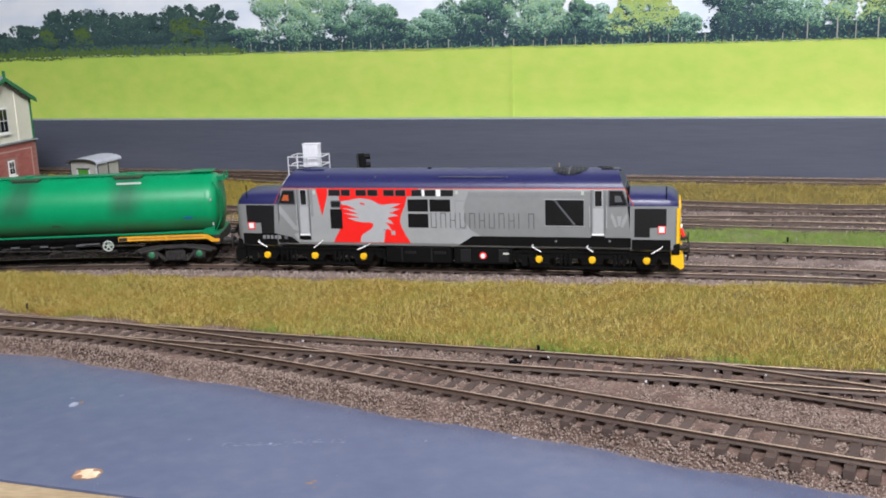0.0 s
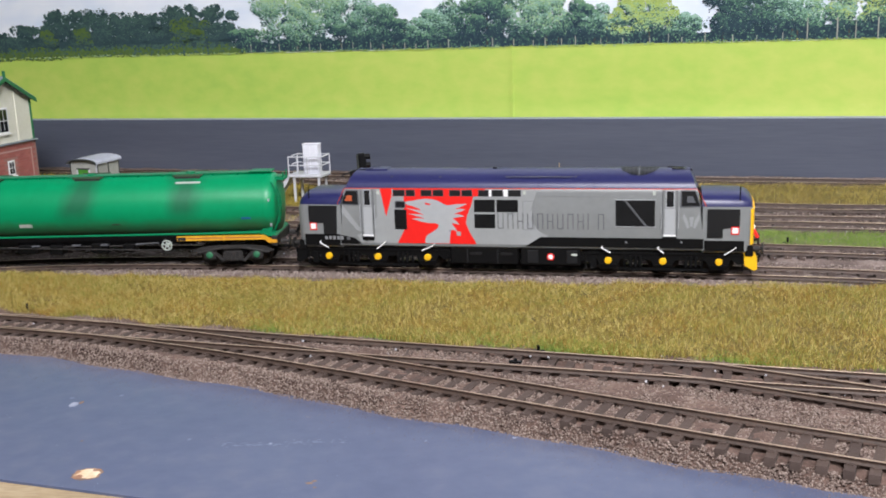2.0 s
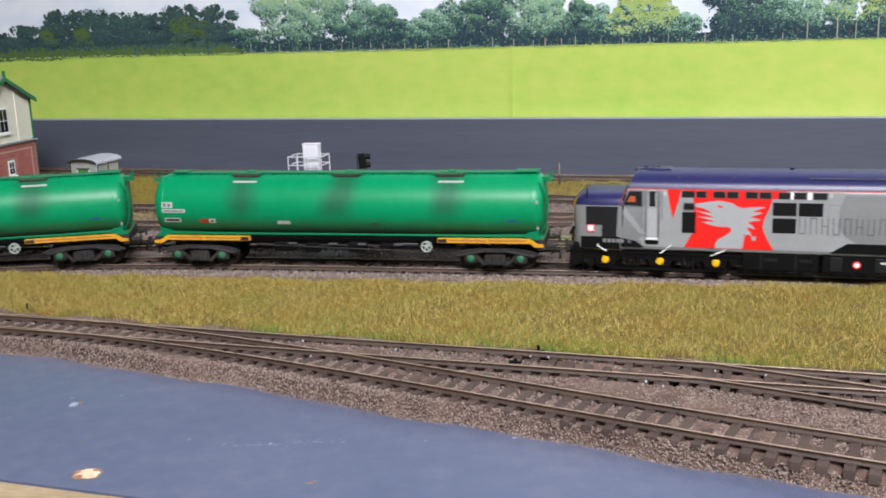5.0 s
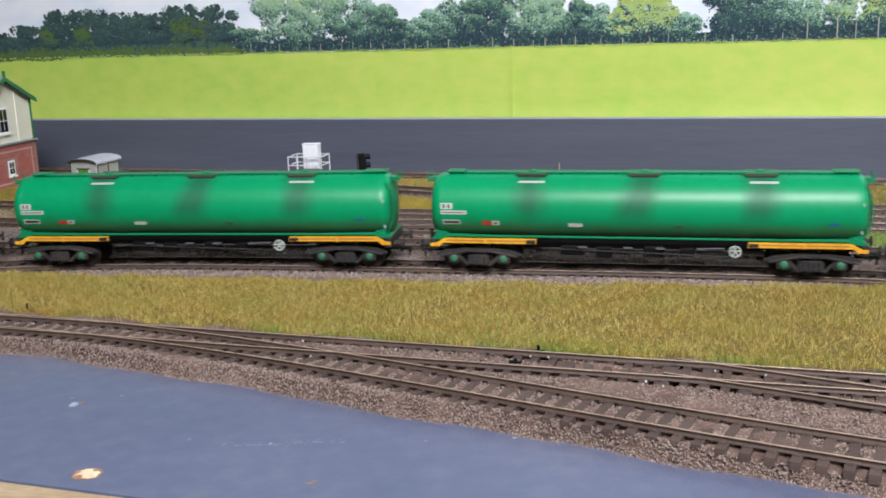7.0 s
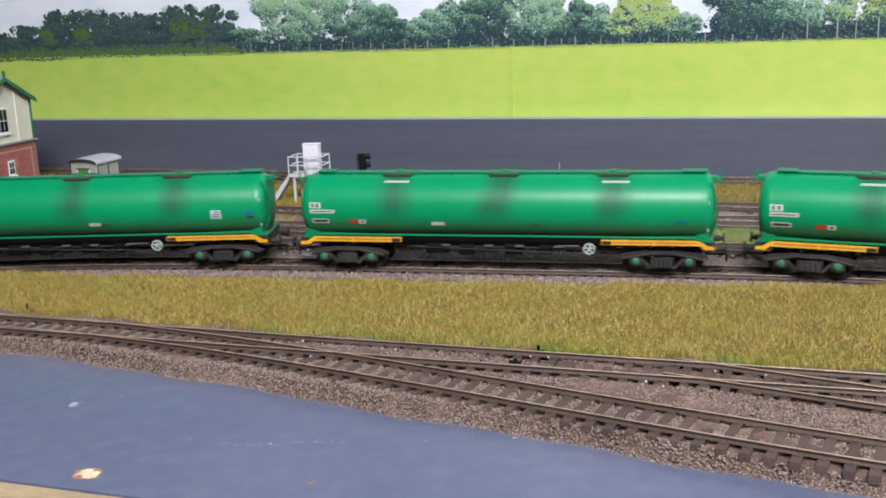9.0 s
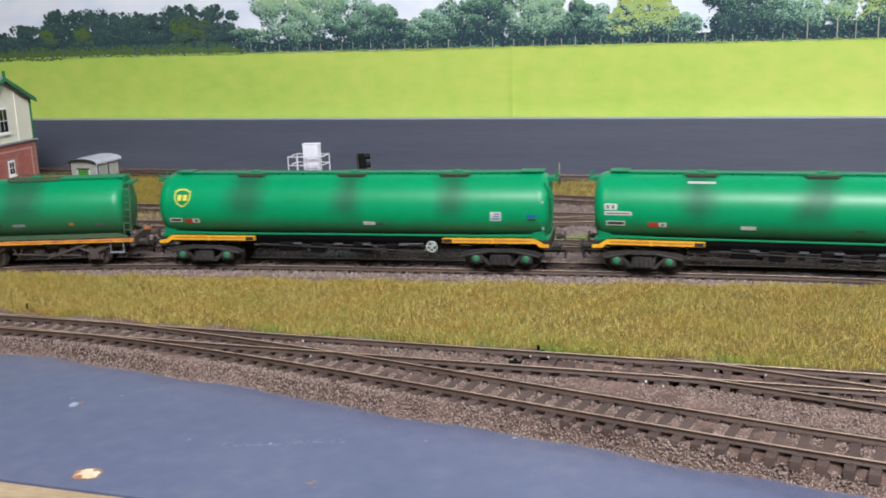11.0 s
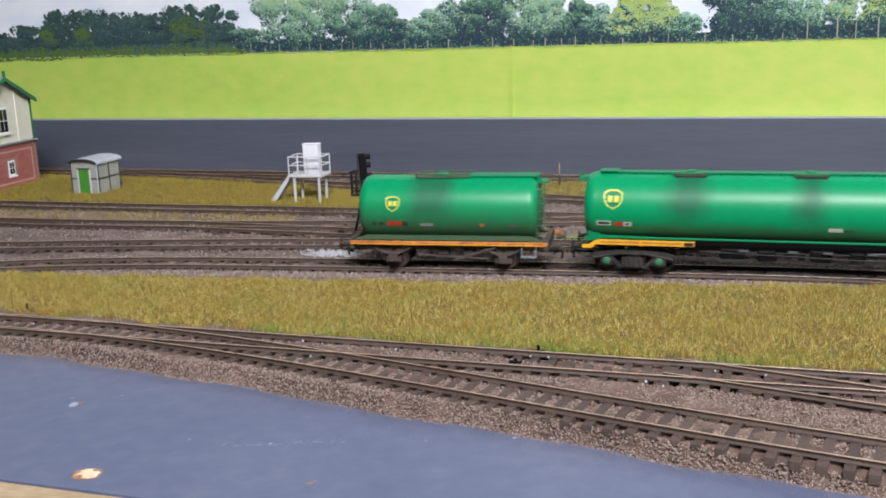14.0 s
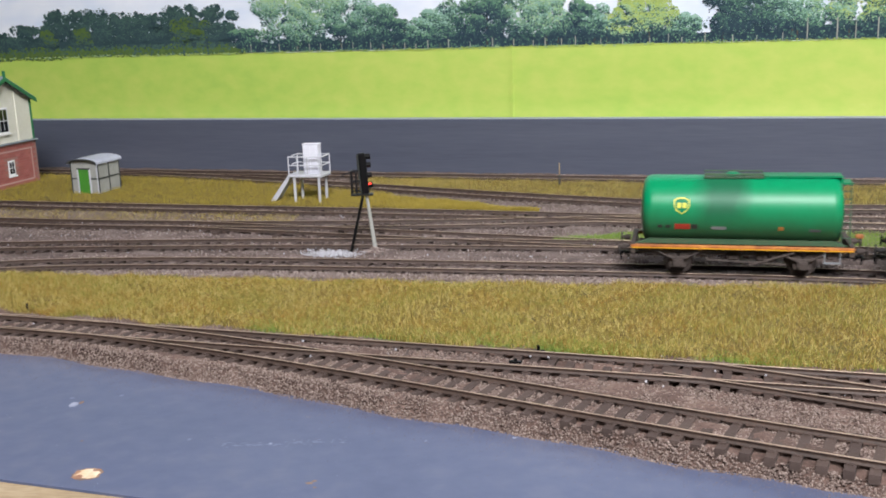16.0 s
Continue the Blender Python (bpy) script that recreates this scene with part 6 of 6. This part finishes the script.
def point_stub(x, y, h, turn):
    """A point-rod stub beside a rail."""
    s = thing("point_rod_stub", "small dark point-rod stub beside a rail", "point rod", "point-rod stubs", at=Matrix.Translation((x, y, -0.0030)) @ pose(0, 0, 0, 0, 0, turn))
    part("plinth", box(-2.6, 2.6, -1.0, 1.0, 0, 1.6, bevel=0.2), M_BLACK, s)
    part("peg", rod((0, 0, 1.4), (0, 0, h), 0.7, r2=0.55), M_BLACK, s)


for q in ((0.0372, 0.3905, 3.8, -17), (0.0270, 0.3790, 2.6, -17), (-0.2040, 0.4780, 4.2, -20), (0.1975, 0.5660, 4.4, -14)):
    point_stub(*q)


def board_marks():
    """Chips and scuffs in the blue paint."""
    rng = random.Random(5)

    def blotch(name, x, y, rx, ry, m, label, seed):
        rnd = random.Random(seed)
        bm = bmesh.new()
        n = 22
        rim = [bm.verts.new((x + rx * rnd.uniform(0.86, 1.08) * math.cos(6.283 * i / n), y + ry * rnd.uniform(0.86, 1.08) * math.sin(6.283 * i / n), -7.97)) for i in range(n)]
        mid = bm.verts.new((x, y, -7.9))
        for i in range(n):
            bm.faces.new((rim[i], rim[(i + 1) % n], mid))
        return tagged(part(name, bm, m), label, "paint chip", kind="structure")

    chip = material("bare_wood_chip", [srgb(186, 140, 100), srgb(226, 196, 160), srgb(236, 220, 196)], 0.75, scale=150, fine=700)
    scuff = material("pale_scuff", [srgb(112, 118, 142), srgb(150, 156, 176), srgb(186, 190, 202)], 0.6, scale=200, fine=900)
    rim = material("brown_chip_rim", [srgb(116, 100, 94), srgb(160, 132, 110)], 0.8, scale=150, fine=700)
    rust = material("red_brown_stain", [srgb(140, 102, 82), srgb(180, 138, 108)], 0.8, scale=200, fine=700)
    base = blotch("paint_chip", -117, 303, 5.0, 4.9, rim, "bare wood patch where the blue paint came away", 1)
    for k, (dx, dy, rx, ry, m) in enumerate(((-0.4, 0.5, 4.2, 3.6, chip), (1.8, -1.8, 2.4, 1.9, chip), (-2.6, -2.2, 1.9, 1.6, rust), (2.4, 2.6, 1.5, 1.1, rust), (-3.6, 1.4, 1.0, 1.5, rust))):
        bm = bmesh.new()
        rnd = random.Random(70 + k)
        n = 17
        ring = [bm.verts.new((-117 + dx + rx * rnd.uniform(0.72, 1.12) * math.cos(6.283 * i / n), 303 + dy + ry * rnd.uniform(0.72, 1.12) * math.sin(6.283 * i / n), -7.84 + 0.02 * k)) for i in range(n)]
        bm.faces.new(ring)
        part("bare_wood" if m is chip else "brown_stain", bm, m, base)
    blotch("paint_chip", -143, 365, 1.7, 2.6, scuff, "small pale chip in the blue paint", 2)
    blotch("paint_chip", -140.6, 367, 0.9, 1.4, rim, "small brown chip in the blue paint", 3)
    for k, (x, y, r, m) in enumerate(((-127, 373, 0.6, scuff), (22, 320, 0.6, scuff), (-8, 320, 0.4, scuff), (-44, 291, 0.8, rim), (-42, 288, 0.5, rim), (-42.6, 292.4, 0.6, rim), (-61, 322, 0.8, scuff), (-146, 372, 0.6, scuff), (-90, 328, 0.4, scuff), (-128, 330, 0.5, rim))):
        blotch("paint_speck", x, y, r * rng.uniform(0.8, 1.6), r, m, "pale speck on the blue paint" if m is scuff else "brown speck on the blue paint", 10 + k)
    # fine scratches and dust, too small to count
    bm = bmesh.new()
    for k in range(190):
        if k < 80:
            x, y, l = rng.uniform(-78, -36), 322 + rng.gauss(0, 1.2), rng.uniform(0.4, 2.0)
        else:
            x, y, l = rng.uniform(-190, 60), rng.uniform(285, 385), rng.uniform(0.15, 0.5)
        if y > 372 - 0.26 * (x + 120):
            continue
        w, s = rng.uniform(0.08, 0.22), rng.uniform(-0.25, 0.25)
        bm.faces.new([bm.verts.new(q) for q in ((x, y, -7.96), (x + l, y + s * l - w, -7.96), (x + l * 1.1, y + s * l, -7.96), (x + l * 0.4, y + s * l * 0.4 + w, -7.96))])
    tagged(part("paint_scratches", bm, scuff), "fine pale scratches and dust on blue paint", "scratches", kind="stuff")


board_marks()

# ---- tracks: rails swept along each line, sleepers one by one ----


def rail_mesh(name, pts, parent):
    """A rail along a list of (x, y, angle), in metres; its worn head carries a painted glint, its sides are rusty."""
    sec = [(-0.8, -1.95), (-0.8, -1.72), (-0.2, -1.45), (-0.2, -0.64), (-0.42, -0.44), (-0.42, -0.1), (-0.32, 0.0), (0.32, 0.0), (0.42, -0.1), (0.42, -0.44), (0.2, -0.64), (0.2, -1.45), (0.8, -1.72), (0.8, -1.95)]
    V, F, I = [], [], []
    k = len(sec)
    for x, y, a in pts:
        nx, ny = -math.sin(a), math.cos(a)
        V += [(x + nx * o * 0.001, y + ny * o * 0.001, z * 0.001) for o, z in sec]
    for i in range(len(pts) - 1):
        for j in range(k - 1):
            F.append((i * k + j, i * k + j + 1, (i + 1) * k + j + 1, (i + 1) * k + j))
            # Pale glint colour on the head top and the viewer-side chamfer only.
            I.append(1 if j in (5, 6) else 0)
    return raw(name, V, F, [M_RUST, M_RAILTOP], parent, index=I)


def sleeper_mesh(length):
    bm = box(-length / 2, length / 2, -1.65, 1.65, -4.9, -1.95)
    for s in (-8.7, 8.7):
        for e in (-1, 1):
            box(s + e * 1.6 - 0.55, s + e * 1.6 + 0.55, -0.9, 0.9, -2.0, -1.4, bm)
    ob_me = bpy.data.meshes.new("sleeper")
    for v in bm.verts:
        v.co *= 0.001
    bmesh.ops.recalc_face_normals(bm, faces=bm.faces)
    bm.to_mesh(ob_me)
    bm.free()
    ob_me.materials.append(M_SLEEPER)
    return ob_me


SLEEPER = sleeper_mesh(29.4)


def track(label, centre, drop=0.0, sleepers=(0, 10 ** 6), pitch=7.4, rails=(1, -1), sunk=0.0):
    """centre: dense list of (x, y, angle) along the middle of the track."""
    t = thing("railway_track", label, "railway track", "model railway tracks", kind="structure")
    t.location.z = -drop
    for s in rails:
        rail_mesh("rail", [(x - math.sin(a) * s * 0.0087, y + math.cos(a) * s * 0.0087, a) for x, y, a in centre], t)
    rnd = random.Random(int(centre[0][1] * 1e5))
    run, nxt, k = 0.0, 0.0, 0
    for (x0, y0, a0), (x1, y1, a1) in zip(centre, centre[1:]):
        d = math.hypot(x1 - x0, y1 - y0)
        while nxt <= run + d:
            f = (nxt - run) / d
            if sleepers[0] <= nxt * 1000 <= sleepers[1] and k < 300:
                ob = new("sleeper", SLEEPER)
                ob.parent = t
                ob.matrix_basis = Matrix.Translation((x0 + (x1 - x0) * f, y0 + (y1 - y0) * f, -sunk)) @ pose(0, 0, 0, 0, 0, math.degrees(a0) + 90 + rnd.uniform(-1.2, 1.2))
                k += 1
            nxt += pitch * 0.001
        run += d
    return t


def along(fn, x0, x1, step=0.006):
    n = max(2, int((x1 - x0) / step))
    xs = np.linspace(x0, x1, n)
    ys = fn(xs)
    an = np.arctan2(np.gradient(ys), np.gradient(xs))
    return [(float(x), float(y), float(a)) for x, y, a in zip(xs, ys, an)]


def tracks():
    spots = [main_line(s) for s in np.arange(-1.34, 1.36, 0.01)]
    track("running line with rusty rails on dark sleepers", spots, sleepers=(640, 2040))
    track("second yard track with rusty rails", along(LINES["b"], -0.46, 0.42), 0.0)
    track("third yard track with rusty rails", along(LINES["c"], -0.46, 0.10), 0.0)
    track("crossover between two yard tracks", along(LINES["d"], -0.2, 0.12), 0.0001, pitch=14.8, sunk=0.0002)
    track("fourth yard track with rusty rails", along(LINES["e"], -0.52, 0.13), 0.0)
    track("yard track bending past the grass", along(LINES["e2"], 0.10, 0.40), 0.00012)
    track("yard turnout branch with worn rails", along(LINES["e3"], 0.11, 0.42), 0.0002, pitch=14.8, sunk=0.0002)
    track("curving far track below the grass bank", along(LINES["f"], -0.44, 0.34), 0.0)
    track("farthest track beside the upstand", along(LINES["g"], -0.3, 0.46), 0.0)
    track("near track curving along the ballast shoulder", along(LINES["t1"], -0.27, 0.22), 0.0)
    track("near turnout track with rusty rails", along(LINES["t2"], -0.34, 0.30), 0.00012, sunk=0.0003)
    track("near turnout branch with worn rails", along(LINES["t3"], 0.085, 0.25), 0.0002, pitch=14.8, sunk=0.0005)


tracks()


def bricks():
    """Courses of bricks on the signal box gable, as far as the camera sees it."""
    me = bpy.data.meshes.new("brick")
    bm = box(0, 0.35, 0, 5.6, 0, 1.8)
    for v in bm.verts:
        v.co *= 0.001
    bm.to_mesh(me)
    bm.free()
    me.materials.append(M_BRICK)
    for row in range(18):
        z = 0.4 + row * 2.15
        y = -BOX_D + (3.0 if row % 2 else 0.0)
        while y < -5.0:
            clash = -40.8 < y + 5.8 and y < -30.0 and 11.0 < z + 1.8 and z < 26.2
            if not clash and y > -66:
                ob = new("brick", me)
                ob.parent = BOX_BASE
                ob.location = (0, y * 0.001, z * 0.001)
            y += 6.0


bricks()

# ---- motion ----
# distance of the locomotive's middle along its line, second by second
RUN = ((0, 0.0069), (0.5, 0.0111), (1, 0.0194), (1.5, 0.0285), (2, 0.0421), (2.5, 0.0577), (3, 0.0776), (3.5, 0.0991), (4, 0.1259), (4.5, 0.1570), (5, 0.1903), (5.5, 0.2262), (6, 0.2641),
       (6.5, 0.3032), (7, 0.3468), (7.5, 0.3875), (8, 0.4311), (8.5, 0.4722), (9, 0.5139), (9.5, 0.5545), (10, 0.5946), (10.5, 0.6340), (11, 0.6708), (11.5, 0.7089), (12, 0.7508), (12.5, 0.7871), (13, 0.8252), (13.5, 0.8632),
       (14, 0.9046), (14.5, 0.9412), (15, 0.9797), (15.5, 1.0151), (16, 1.0528))
BEHIND = ((0.0, 0.0742), (0.2418, 0.0825), (0.4805, 0.0825), (0.7195, 0.0825), (0.8990, 0.0296))


def run_at(t):
    """Smooth cubic through the rows of RUN."""
    ts, ss = [r[0] for r in RUN], [r[1] for r in RUN]
    i = min(max(int(t * 2), 0), len(RUN) - 2)
    g = [(ss[min(k + 1, len(ss) - 1)] - ss[max(k - 1, 0)]) / (ts[min(k + 1, len(ts) - 1)] - ts[max(k - 1, 0)]) for k in (i, i + 1)]
    u, h = (t - ts[i]) * 2, 0.5
    return (2 * u ** 3 - 3 * u ** 2 + 1) * ss[i] + (u ** 3 - 2 * u ** 2 + u) * h * g[0] + (3 * u ** 2 - 2 * u ** 3) * ss[i + 1] + (u ** 3 - u ** 2) * h * g[1]


def motions():
    for veh, (back, half) in zip((LOCO, WAGON_A, WAGON_B, WAGON_C, TAIL), BEHIND):
        rows = []
        for k in range(65):
            t = k * 0.25
            s = run_at(t) - back
            a, b = main_line(s - half), main_line(s + half)
            rows.append((t, pose((a[0] + b[0]) / 2, (a[1] + b[1]) / 2, 0, 0, 0, math.degrees(math.atan2(b[1] - a[1], b[0] - a[0])))))
        walk(veh, rows)
    for ob, r, veh in WHEELS:
        place = ob.location.copy()
        rows = []
        for k in range(161):
            t = k * 0.1
            turn = math.degrees(run_at(t) / (r * 0.001))
            rows.append((t, Matrix.Translation(place) @ pose(0, 0, 0, 0, turn % 360, 0)))
        walk(ob, rows)


motions()
